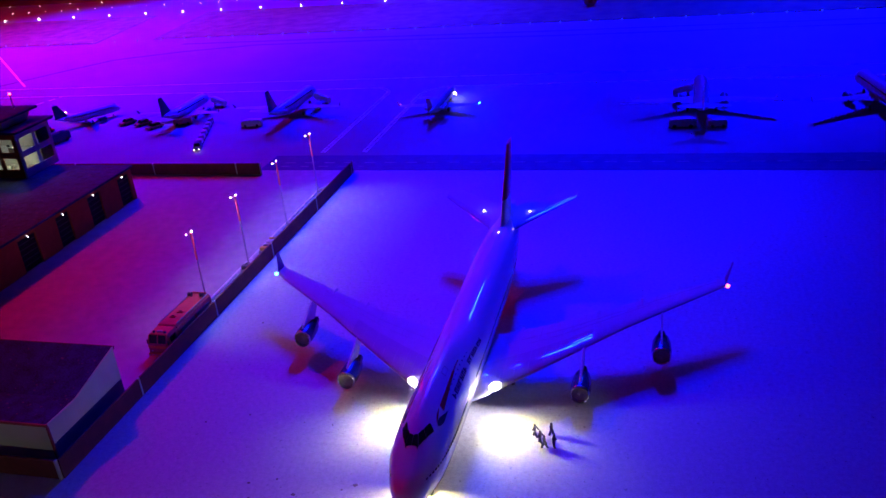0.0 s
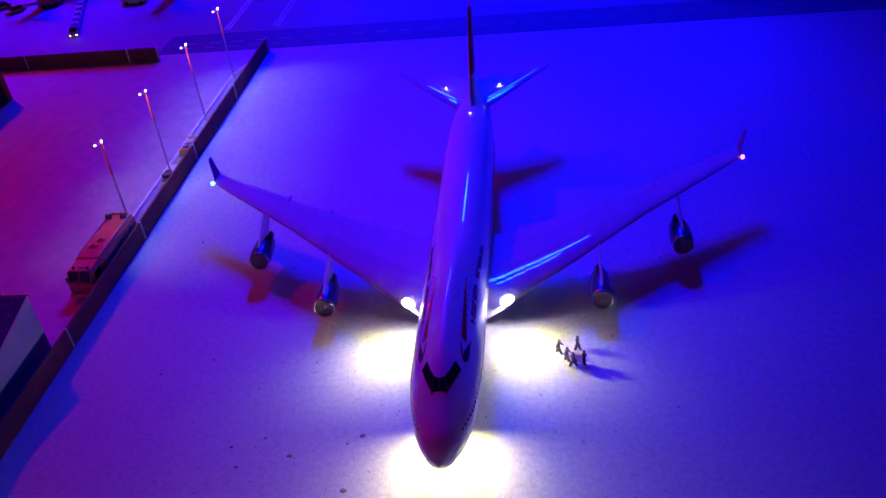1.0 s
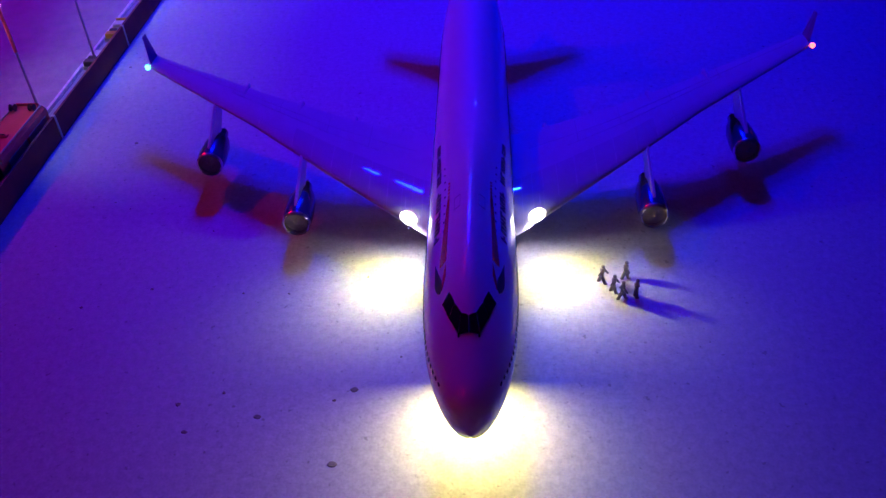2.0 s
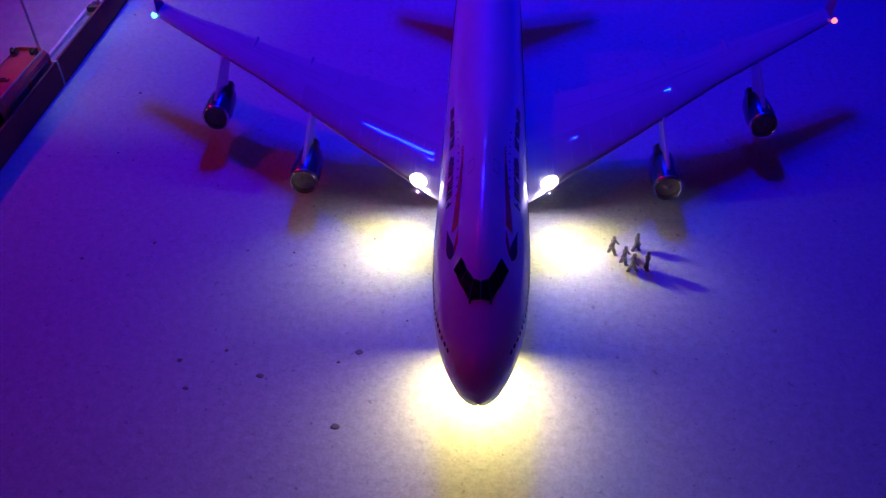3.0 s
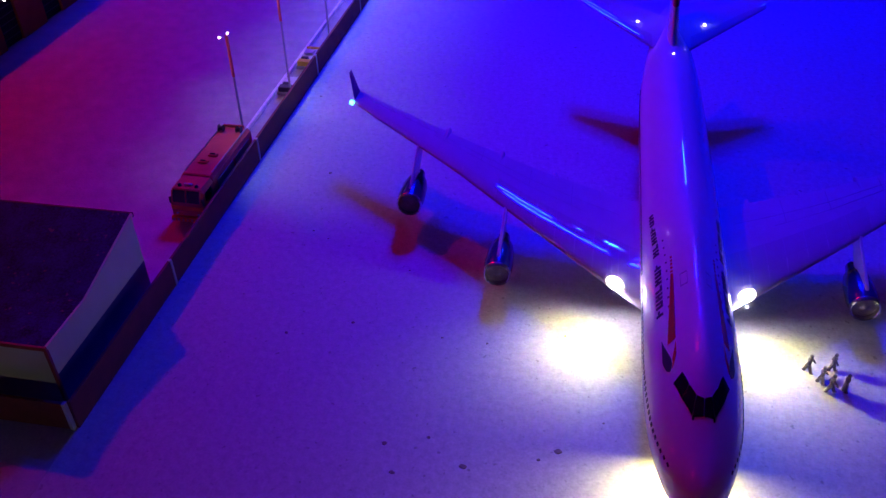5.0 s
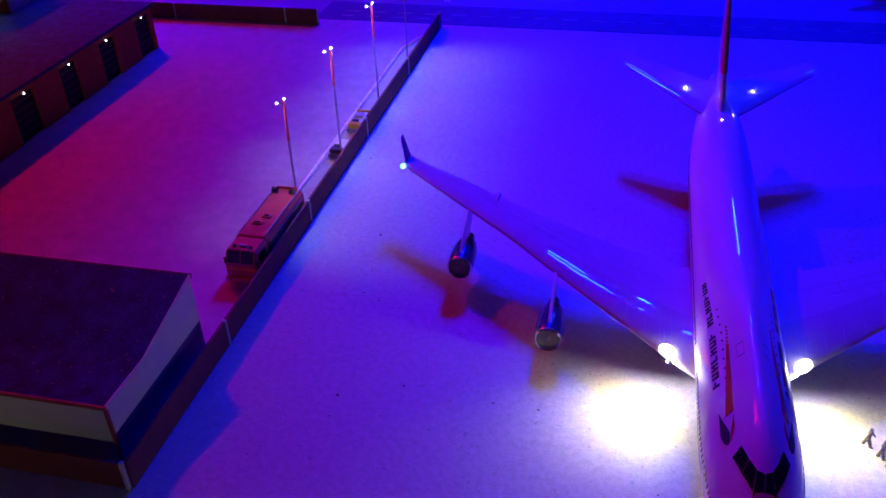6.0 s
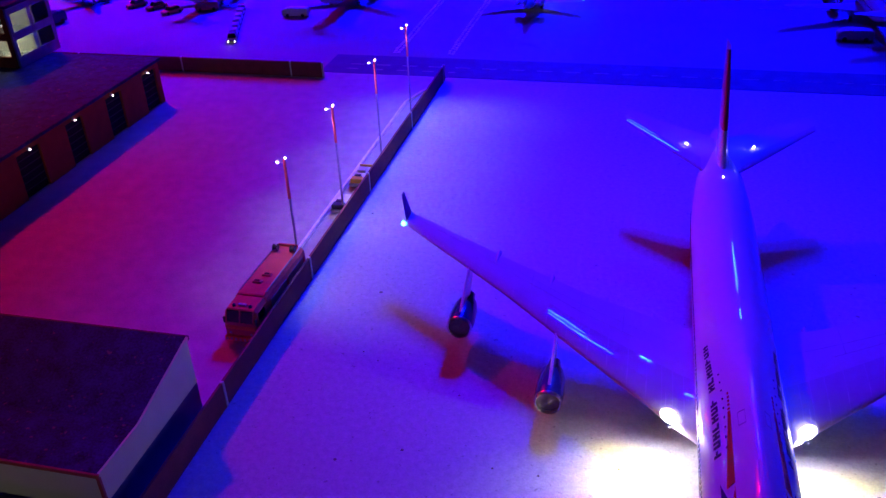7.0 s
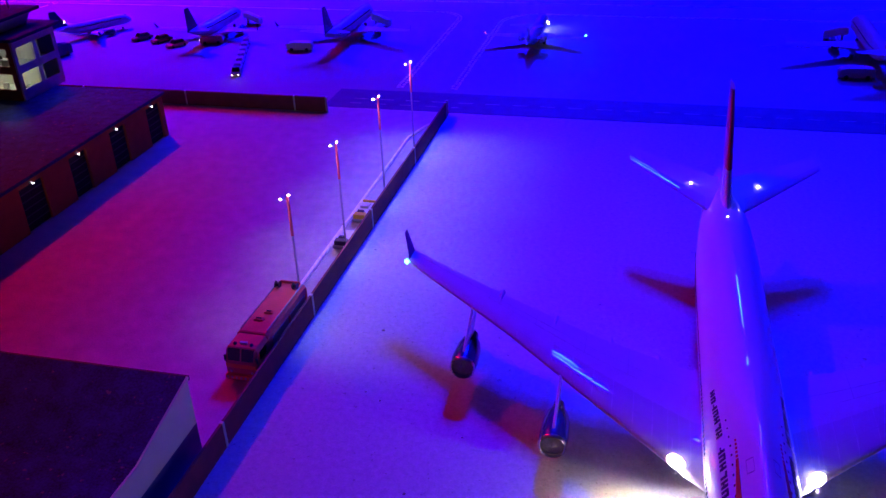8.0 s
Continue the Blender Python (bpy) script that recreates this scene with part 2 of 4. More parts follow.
def curve(xs, ys):
    """A smooth curve through given stations (cubic, no overshoot)."""
    xs, ys = np.array(xs, float), np.array(ys, float)
    d = np.diff(ys) / np.diff(xs)
    m = np.zeros(len(xs))
    m[1:-1] = np.where(d[:-1] * d[1:] > 0, 2 * d[:-1] * d[1:] / np.where(np.abs(d[:-1] + d[1:]) < 1e-12, 1, d[:-1] + d[1:]), 0)
    m[0], m[-1] = d[0], d[-1]

    def f(x):
        i = int(np.clip(np.searchsorted(xs, x) - 1, 0, len(xs) - 2))
        h = xs[i + 1] - xs[i]
        t = min(1.0, max(0.0, (x - xs[i]) / h))
        return float((2 * t**3 - 3 * t * t + 1) * ys[i] + (t**3 - 2 * t * t + t) * h * m[i] + (3 * t * t - 2 * t**3) * ys[i + 1] + (t**3 - t * t) * h * m[i + 1])

    return f


# ---- hall and layout board ----
hall = mesh_box(-7.5, 5.0, -3.0, 9.0, -0.95, -0.90)
tagged(part("floor", hall, HALL), "dark hall floor round the layout", "floor", kind="structure")
tagged(part("ceiling", mesh_box(-7.5, 5.0, -3.0, 9.0, 2.80, 2.88), HALL), "dark hall ceiling above the layout", "ceiling", kind="structure")
for nm, a in (("wall_west", (-7.6, -7.5, -3, 9)), ("wall_east", (5.0, 5.1, -3, 9)), ("wall_south", (-7.5, 5, -3.1, -3)), ("wall_north", (-7.5, 5, 9, 9.1))):
    tagged(part(nm, mesh_box(*a, -0.9, 2.8), HALL), "plain dark hall wall", "wall", kind="structure")
tagged(part("ground", mesh_box(-6.4, 3.2, 0.30, 7.4, -0.06, 0.0), APRON), "pale painted apron board with fine relief", "apron", kind="structure")
tagged(part("layout_skirt", mesh_box(-6.35, 3.15, 0.35, 7.35, -0.90, -0.06), BOARD), "wooden skirt under the layout board", "skirt", kind="structure")

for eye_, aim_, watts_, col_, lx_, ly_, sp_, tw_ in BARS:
    lb = thing("light_bar", look(eye_, aim_, tw_), "unseen black light bar hung from the hall ceiling", "stage light", "stage lights")
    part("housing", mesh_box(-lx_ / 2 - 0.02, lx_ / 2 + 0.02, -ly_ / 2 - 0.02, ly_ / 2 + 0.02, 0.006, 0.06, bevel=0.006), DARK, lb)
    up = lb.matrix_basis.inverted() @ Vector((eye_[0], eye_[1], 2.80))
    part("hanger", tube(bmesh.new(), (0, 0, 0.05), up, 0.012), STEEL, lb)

for eye_, aim_, watts_, col_, r_, cone_ in SPOTS:
    can = thing("spotlight", look(eye_, aim_), "unseen black round stage spotlight hung from the hall ceiling", "spotlight", "stage lights")
    part("housing", turned(bmesh.new(), [(0.20, 0.11), (0.19, 0.20), (0.16, 0.22), (0.155, 0.20), (0.17, 0.02)], axis="z", seg=24), DARK, can)
    up = can.matrix_basis.inverted() @ Vector((eye_[0], eye_[1], 2.80))
    part("hanger", tube(bmesh.new(), (0, 0, 0.19), up, 0.012), STEEL, can)

ROADY0, ROADY1 = 1.992, 2.106
tagged(part("road", mesh_box(-1.0, 3.1, ROADY0, ROADY1, 0.0, 0.0008), ROAD), "dark asphalt service road across the apron", "road", kind="structure")
tagged(part("ramp", prism(bmesh.new(), [(-6.3, 1.964), (-1.0, 1.964), (-1.0, ROADY1), (3.1, ROADY1), (3.1, 7.3), (-6.3, 7.3)], 0.0, 0.0006), RAMP), "smooth pale parking ramp and taxiway", "ramp", kind="structure")
tagged(part("yard", prism(bmesh.new(), [(-6.3, 0.35), (-0.7335, 0.35), (-0.7335, ROADY0), (-1.0, ROADY0), (-1.0, 1.960), (-6.3, 1.960)], 0.0, 0.0005), YARD), "pale concrete yard behind the fence", "yard", kind="structure")
G1 = [(-6.2, 3.87), (-2.751, 3.80), (-2.851, 4.55), (-6.2, 4.60)]
G2 = [(-2.442, 3.84), (3.0, 3.80), (3.0, 4.52), (-2.544, 4.60)]
for g in (G1, G2, [(-6.2, 5.30), (3.0, 5.25), (3.0, 7.2), (-6.2, 7.2)]):
    tagged(part("grass", prism(bmesh.new(), g, 0.0, 0.0030), GRASS), "dull green flocked grass beside the runway", "grass", kind="stuff")


def stripe(bm, pts, width, z=0.0012):
    """A painted line through flat points."""
    for (ax, ay), (bx, by) in zip(pts, pts[1:]):
        d = Vector((bx - ax, by - ay)).normalized() * (width / 2)
        n = Vector((-d.y, d.x))
        prism(bm, [(ax + n.x, ay + n.y), (bx + n.x, by + n.y), (bx - n.x, by - n.y), (ax - n.x, ay - n.y)], 0.0005, z)
    return bm


def arc(cx, cy, r, a0, a1, k=9):
    return [(cx + r * math.cos(radians(a0 + (a1 - a0) * i / (k - 1))), cy + r * math.sin(radians(a0 + (a1 - a0) * i / (k - 1)))) for i in range(k)]


def dashes(bm, pts, width, on, off, jitter=0.0, z=0.0012):
    """Broken paint along a path."""
    left, draw = on, True
    for a, b in zip(pts, pts[1:]):
        a, b = Vector(a), Vector(b)
        d = (b - a).length
        s = 0.0
        while s < d - 1e-6:
            step = min(left, d - s)
            if draw:
                p, q = a.lerp(b, s / d), a.lerp(b, (s + step) / d)
                j = Vector((random.uniform(-jitter, jitter), random.uniform(-jitter, jitter)))
                stripe(bm, [tuple(p + j), tuple(q + j)], width, z)
            s += step
            left -= step
            if left < 1e-6:
                draw = not draw
                left = on if draw else off
    return bm


def marking(name, bm, label, material=None):
    return tagged(part(name, bm, material or LINE), label, "road marking", kind="structure")


marking("lane_line", dashes(bmesh.new(), [(-0.95, 2.048), (3.0, 2.052)], 0.0035, 0.030, 0.026), "faded dashed centre line on the service road", FADED)
marking("lane_line", dashes(bmesh.new(), [(-0.95, 2.020), (-0.72, 2.020)], 0.003, 0.024, 0.03), "faded dashed lane line near the gate", FADED)
marking("ramp_line", dashes(bmesh.new(), [(-2.9, 2.925), (3.0, 2.935)], 0.0048, 0.10, 0.006, 0.0008), "thin white taxi line across the ramp")
left_lane = [(-2.6, 2.80), (-1.02, 2.80)] + arc(-0.955, 2.722, 0.080, 90, 0)[1:] + [(-0.875, 2.13)]
right_lane = [(-0.755, 2.13), (-0.755, 2.68)] + arc(-0.655, 2.70, 0.100, 180, 90)[1:] + [(3.0, 2.80)]
marking("ramp_line", dashes(bmesh.new(), left_lane[:3], 0.005, 0.12, 0.006, 0.0008), "white boundary line of the parking ramp")
marking("ramp_line", dashes(bmesh.new(), right_lane[9:], 0.005, 0.10, 0.008, 0.0008), "white boundary line of the parking ramp")
for lane in (left_lane[2:], right_lane[:11]):
    for off, lead in ((-0.0048, 0.0), (0.0048, 0.0065)):
        row = []
        for k, p in enumerate(lane):
            a, b = Vector(lane[max(0, k - 1)]), Vector(lane[min(len(lane) - 1, k + 1)])
            d = (b - a).normalized()
            row.append((p[0] - d.y * off, p[1] + d.x * off))
        d = (Vector(row[1]) - Vector(row[0])).normalized() * lead
        row[0] = (row[0][0] + d.x, row[0][1] + d.y)
        marking("block_line", dashes(bmesh.new(), row, 0.0062, 0.0085, 0.0062, 0.0012), "row of small white block markings beside the lane")
marking("ramp_line", stripe(bmesh.new(), [(-3.4, 3.83), (-2.506, 2.967)], 0.010), "white diagonal taxi line")
marking("ramp_line", dashes(bmesh.new(), [(-2.30, 2.50), (-2.20, 2.80)], 0.007, 0.03, 0.02), "white dashed stand line")
marking("ramp_line", dashes(bmesh.new(), [(-0.10, 2.545), (0.40, 2.548)], 0.003, 0.05, 0.02), "faint white stand line")
marking("taxiway_seam", stripe(bmesh.new(), [(-3.0, 2.86), (-2.64, 2.995), (-2.50, 3.23), (-2.378, 3.411), (-2.1, 3.53), (-1.779, 3.609), (-1.2, 3.60), (-0.38, 3.545), (3.0, 3.50)], 0.024, 0.0009), "dark curved taxiway seam", SEAM)
marking("taxiway_seam", stripe(bmesh.new(), [(-2.2, 3.70), (-1.4, 3.68), (-0.4, 3.64), (3.0, 3.60)], 0.024, 0.0009), "dark thin taxiway seam", SEAM)

# ---- perimeter fence of brown panels ----
FX, FH, FT = -0.7325, 0.031, 0.0030


def fence(name, a, b, joints, label):
    """Panels between two plan points, with posts at given fractions of metres."""
    a, b = Vector((*a, 0)), Vector((*b, 0))
    ang = math.degrees(math.atan2(b.y - a.y, b.x - a.x))
    f = thing(name, pose(a.x, a.y, 0, 0, 0, ang), label, "fence", kind="structure")
    marks = [0.0, *joints, (b - a).length]
    for s, e in zip(marks, marks[1:]):
        pan = part("panel", mesh_box(s + 0.0016, e - 0.0016, -FT / 2, FT / 2, 0.0, FH, bevel=0.0003), PANEL, f)
    for j in joints + [marks[-1]]:
        part("post", mesh_box(j - 0.0016, j + 0.0016, -FT / 2 - 0.0008, FT / 2 + 0.0008, 0.0, FH + 0.0006, bevel=0.0003), POSTW, f, "pale grey joint post")
    return f


fence("fence", (FX, 0.805), (FX, 1.976), [0.195, 0.440, 0.683, 0.925, 1.16], "dark brown panel fence with pale joint posts")
fence("fence", (-1.45, 0.805), (FX - 0.003, 0.805), [0.24, 0.48], "dark brown panel fence in front of the hangar")
fence("fence", (-2.4, 1.962), (-0.980, 1.962), [0.38, 0.62, 0.865, 1.107, 1.351], "dark brown panel fence beside the service road")

kerb = bmesh.new()
for (ax, ay), (bx, by) in zip([(-0.774, 1.27), (-0.775, 1.845), (-0.759, 1.90)], [(-0.775, 1.845), (-0.759, 1.90), (-0.737, 1.945)]):
    d = Vector((bx - ax, by - ay)).normalized() * 0.0020
    prism(kerb, [(ax - d.y, ay + d.x), (bx - d.y, by + d.x), (bx + d.y, by - d.x), (ax + d.y, ay - d.x)], 0.0005, 0.005)
tagged(part("kerb", kerb, LINE), "white kerb strip along the fence", "kerb", kind="structure")

# ---- lamp posts ----


def lamp_post(y):
    p = thing("lamp_post", pose(-0.747, y, 0.0005), "slim grey lamp post with a painted red glow at its top and two lit heads", "lamp post", "lamp posts along the fence")
    part("base", turned(bmesh.new(), [(0, 0.004), (0.002, 0.004), (0.003, 0.0022), (0.006, 0.0018)], axis="z", seg=12), STEEL, p)
    part("pole", tube(bmesh.new(), (0, 0, 0.005), (0, 0, 0.112), 0.0015, 0.0013, 10), STEEL, p, smooth=True)
    # the red glow below the bulbs is put into the upper pole's paint
    part("upper_pole", tube(bmesh.new(), (0, 0, 0.112), (0, 0, 0.163), 0.0019, 0.0017, 10), POLER, p, "red upper pole with its glow painted in", smooth=True)
    for s in (-1, 1):
        hx, hy, hz = (-0.0065, -0.0045, 0.1625) if s < 0 else (0.0015, 0.001, 0.1662)
        part("arm", tube(bmesh.new(), (0, 0, 0.160), (hx, hy, hz), 0.0008, 0.0007, 8), STEEL, p)
        hd = part("lamp_head", turned(bmesh.new(), [(0, 0.0006), (0.0004, 0.0017), (0.0014, 0.0019), (0.0022, 0.0010)], origin=(hx, hy, hz), axis="z", seg=12), GREYP, p)
        part("bulb", ball(bmesh.new(), (hx, hy - 0.0008, hz - 0.0004), 0.0012), LEDP, hd, "glowing white bulb")
        lamp("post_lamp", "SPOT", look((-0.747 + hx, y + hy - 0.0006, hz - 0.0028), (-0.747 + s * (0.075 if s > 0 else 0.03), y - 0.004, 0.0)), (0.56 if y > 1.3 else 0.36) if s > 0 else (0.30 if y > 1.3 else 0.12), (0.86, 0.84, 1.0), 0.002, cone=78 if s > 0 else 84, blend=0.9)
    return p


for y in (1.246, 1.413, 1.601, 1.782):
    lamp_post(y)

# ---- fire station (long low building with a control tower) ----
TX, TH = -1.243, 0.079


def fire_station():
    t = thing("fire_station", pose(TX, 1.795, 0.0005), "long red stucco fire station with dark doors and felt roof", "building")
    doors = [(-0.416, -0.360), (-0.294, -0.247), (-0.179, -0.130), (-0.060, -0.012)]
    cuts = [(-1.2, doors[0][0])] + [(a[1], b[0]) for a, b in zip(doors, doors[1:])] + [(doors[-1][1], 0.0)]
    for a, b in cuts:
        part("wall", mesh_box(-0.006, 0.0, a, b, 0, TH), BRICK, t)
    for a, b in doors:
        part("lintel", mesh_box(-0.006, 0.0, a, b, 0.071, TH), BRICK, t)
        d = part("door", mesh_box(-0.0075, -0.0045, a, b, 0, 0.071), DOOR, t, "dark roller door, shut")
        for k in range(1, 6):
            part("slat", mesh_box(-0.0045, -0.0040, a + 0.001, b - 0.001, 0.071 * k / 6 - 0.0008, 0.071 * k / 6 + 0.0008), DARK, d)
    part("wall", mesh_box(-0.62, -0.006, -0.006, 0.0, 0, TH), BRICK, t)
    part("wall", mesh_box(-0.62, -0.614, -1.2, -0.006, 0, TH), BRICK, t)
    part("wall", mesh_box(-0.614, -0.006, -1.2, -1.194, 0, TH), BRICK, t)
    part("roof", mesh_box(-0.626, 0.003, -1.206, 0.008, TH, TH + 0.006, bevel=0.0008), ROOF, t, "dark gritty felt roof")
    for y in (-0.389, -0.273, -0.162, -0.046):
        w = part("wall_lamp", mesh_box(0.0, 0.004, y - 0.002, y + 0.002, 0.072, 0.0755, bevel=0.0005), GREYP, t)
        part("bulb", ball(bmesh.new(), (0.0055, y, 0.0725), 0.0012), LEDS, t, "glowing white wall bulb")
    return t


fire_station()


def tower():
    """Control tower on the fire station's roof."""
    z0 = 0.0005 + TH + 0.006
    t = thing("control_tower", pose(-1.474, 1.712, z0), "navy and red control tower with lit windows", "tower")
    W, D, H = 0.26, 0.118, 0.112
    F1, F2 = (0.020, 0.050), (0.064, 0.097)
    # side wall facing the fence: frame members leave four openings
    for a, b, c, d in ((0, D, 0, F1[0]), (0, D, F1[1], F2[0]), (0, D, F2[1], H)):
        part("side_panel", mesh_box(-0.004, 0, a, b, c, d), TOWERW, t)
    for lo, hi in (F1, F2):
        for a, b in ((0, 0.008), (0.056, 0.066), (0.112, D)):
            part("mullion", mesh_box(-0.004, 0, a, b, lo, hi), TOWERW, t)
        for a, b in ((0.008, 0.056), (0.066, 0.112)):
            g = part("pane", mesh_box(-0.0025, -0.0019, a, b, lo, hi), GLASS, t)
            g.visible_shadow = False
    # front wall
    for a, b in ((0, F1[0]), (F1[1], F2[0]), (F2[1], H)):
        part("front_panel", mesh_box(-W, -0.004, -0.001, 0.003, a, b), BRICK, t)
    for lo, hi in (F1, F2):
        for k in range(6):
            x = -0.004 - k * 0.05
            part("mullion", mesh_box(max(-W, x - 0.010), x, -0.001, 0.003, lo, hi), BRICK, t)
            if k < 5:
                g = part("pane", mesh_box(x - 0.05, x - 0.010, 0.0005, 0.0011, lo, hi), GLASS, t)
                g.visible_shadow = False
    part("back_wall", mesh_box(-W, 0, D, D + 0.004, 0, H), TOWERW, t)
    part("far_wall", mesh_box(-W - 0.004, -W, -0.001, D + 0.004, 0, H), TOWERW, t)
    for z in (0.002, 0.055):
        part("floor_slab", mesh_box(-W, -0.005, 0.004, D - 0.001, z, z + 0.002), INTERIOR, t)
    for k in range(4):
        x = -0.03 - 0.055 * k
        part("desk", mesh_box(x - 0.02, x, 0.02, 0.034, 0.057, 0.070, bevel=0.0008), INTERIOR, t)
        part("desk", mesh_box(x - 0.02, x, 0.02, 0.034, 0.004, 0.014, bevel=0.0008), INTERIOR, t)
    for k in range(6):
        x, z = -0.016 - 0.028 * k, 0.057 if k % 2 else 0.004
        part("console", mesh_box(x - 0.011, x, 0.038 + 0.004 * (k % 3), 0.052, z, z + 0.012 + 0.004 * (k % 2), bevel=0.0006), DARK if k % 3 == 1 else PLASTER, t)
        part("monitor", mesh_box(x - 0.009, x - 0.002, 0.022, 0.0235, z + 0.014, z + 0.020), DARK, t)
    part("partition", mesh_box(-W, -0.006, 0.075, 0.077, 0.004, 0.054), INTERIOR, t)
    part("partition", mesh_box(-W, -0.006, 0.075, 0.077, 0.057, H), INTERIOR, t)
    part("roof", mesh_box(-W - 0.014, 0.012, -0.012, D + 0.014, H, H + 0.006, bevel=0.001), ROOF, t)
    # the cab above, with raked white glazing
    cab = [[(-0.235, 0.012, H + 0.006), (-0.040, 0.012, H + 0.006), (-0.040, 0.100, H + 0.006), (-0.235, 0.100, H + 0.006)],
           [(-0.245, 0.002, H + 0.030), (-0.030, 0.002, H + 0.030), (-0.030, 0.110, H + 0.030), (-0.245, 0.110, H + 0.030)]]
    part("cab", rings(bmesh.new(), cab), PLASTER, t, "pale raked cab")
    part("cab_roof", mesh_box(-0.257, -0.018, -0.010, 0.122, H + 0.030, H + 0.036, bevel=0.001), ROOF, t)
    part("mast", tube(bmesh.new(), (-0.06, 0.09, H + 0.036), (-0.06, 0.09, H + 0.072), 0.0012), STEEL, t)
    part("beacon", ball(bmesh.new(), (-0.06, 0.09, H + 0.074), 0.0032), LEDR, t, "glowing red beacon")
    for z in (0.050, 0.103):
        for x in (-0.05, -0.15):
            lamp("tower_lamp", "POINT", pose(-1.474 + x, 1.712 + 0.035, z0 + z), 0.024, (0.90, 1.0, 0.90), 0.006)


tower()

# ---- hangar beside the fence ----


def hangar():
    h = thing("hangar", pose(-0.753, 0.829, 0.0005), "low white hangar with navy lower wall and felt roof", "building")
    L, W = 0.160, 0.75
    side = [(0, 0.0), (L, 0.0), (L, 0.0365), (0, 0.0365)]

    def slab(x0, x1, pts):
        return rings(bmesh.new(), [[(x0, y, z) for y, z in pts], [(x1, y, z) for y, z in pts]])

    part("lower_wall", slab(-0.004, 0, side), NAVYWALL, h, "navy lower wall")
    part("upper_wall", slab(-0.004, 0, [(0, 0.0365), (L, 0.0365), (L, 0.090), (0.061, 0.067), (0, 0.068)]), PLASTER, h)
    part("front_wall", mesh_box(-W, -0.004, 0, 0.004, 0.0, 0.068), PLASTER, h)
    part("back_wall", mesh_box(-W, -0.004, L - 0.004, L, 0.0, 0.090), PLASTER, h)
    part("far_wall", mesh_box(-W - 0.004, -W, 0, L, 0.0, 0.068), PLASTER, h)
    part("roof", slab(-W - 0.004, -0.0012, [(-0.001, 0.0682), (0.061, 0.0672), (L + 0.001, 0.0902), (L + 0.001, 0.0922), (0.061, 0.0692), (-0.001, 0.0700)]), ROOF, h, "dark gritty felt roof")
    part("fascia", slab(-0.0010, 0.0012, [(-0.0015, 0.0675), (0.061, 0.0665), (L + 0.001, 0.0895), (L + 0.001, 0.0925), (0.061, 0.0695), (-0.0015, 0.0705)]), PLASTER, h)
    part("fascia", mesh_box(-W, 0.0012, -0.003, -0.001, 0.0665, 0.0705), FASCIA, h, "red front fascia")
    part("corner_post", mesh_box(-0.0022, 0.0012, -0.0025, 0.0, 0.0, 0.0665), FASCIA, h, "red corner trim")
    part("fascia", mesh_box(-W, 0.0012, L + 0.001, L + 0.003, 0.088, 0.0926), DARK, h)


hangar()
# ---- aircraft ----
SC = 1 / 87.0


class Body:
    """A fuselage given by stations in full-size metres, nose at y = 0."""

    def __init__(self, ys, top, bottom, half, mid):
        self.length = ys[-1] * SC
        self.t, self.b, self.w, self.c = (curve([y * SC for y in ys], [v * SC for v in q]) for q in (top, bottom, half, mid))

    def at(self, y, deg, out=0.0):
        """A point of the skin: deg from the crown, positive to +x."""
        a = radians(deg)
        zc = self.c(y)
        up = (self.t(y) - zc) if math.cos(a) > 0 else (zc - self.b(y))
        lobe = 0.0
        if math.cos(a) > 0:
            lobe = max(0.0, min(0.6, 1.15 * (up / self.w(y) - 1.0))) * math.cos(a) ** 2
        return Vector(((self.w(y) + out) * math.sin(a) * (1 - lobe), y, zc + (up + out) * math.cos(a)))

    def skin(self, y0, y1, d0, d1, ny, nd, out=0.0):
        bm = bmesh.new()
        rows = []
        for i in range(ny + 1):
            y = y0 + (y1 - y0) * i / ny
            rows.append([self.at(y, d0 + (d1 - d0) * k / nd, out) for k in range(nd + 1)])
        return rings(bm, rows, closed=False)

    def hull(self, stations, seg=48):
        return rings(bmesh.new(), [[self.at(y, 360 * k / seg) for k in range(seg)] for y in stations])

    def patch(self, corners, out=0.0004, k=4):
        """A thin raised patch between four corners (y, deg)."""
        a, b, c, d = [Vector(p) for p in corners]
        bm = bmesh.new()
        loops = []
        for i in range(k + 1):
            p, q = a.lerp(d, i / k), b.lerp(c, i / k)
            top = [self.at(*p.lerp(q, j / k), out) for j in range(k + 1)]
            low = [self.at(*p.lerp(q, j / k), -0.0003) for j in range(k, -1, -1)]
            loops.append(top + low)
        return rings(bm, loops)


def foil(chord, thick, n=18):
    """An aerofoil as (along, up) points, round at the front."""
    s = [0.5 * (1 - math.cos(math.pi * i / n)) for i in range(n + 1)]
    h = [thick / 0.2 * chord * (0.2969 * math.sqrt(x) - 0.126 * x - 0.3516 * x * x + 0.2843 * x**3 - 0.1036 * x**4) for x in s]
    up = [(x * chord, y * 1.15) for x, y in zip(s, h)]
    low = [(x * chord, -y * 0.75) for x, y in zip(s, h)]
    return up + low[-2:0:-1]


def lifting(sections, side, upright=False):
    """A wing, tailplane or fin lofted over (span, y, z, chord, thickness, twist)."""
    loops = []
    for span, y, z, chord, thick, twist in sections:
        ring = []
        for a, u in foil(chord, thick):
            if upright:
                ring.append(Vector((u, y + a, z)))
            else:
                ring.append(Vector((side * span, y + a, z + u - (a - chord * 0.3) * math.tan(radians(twist)))))
        loops.append(ring)
    return rings(bmesh.new(), loops)


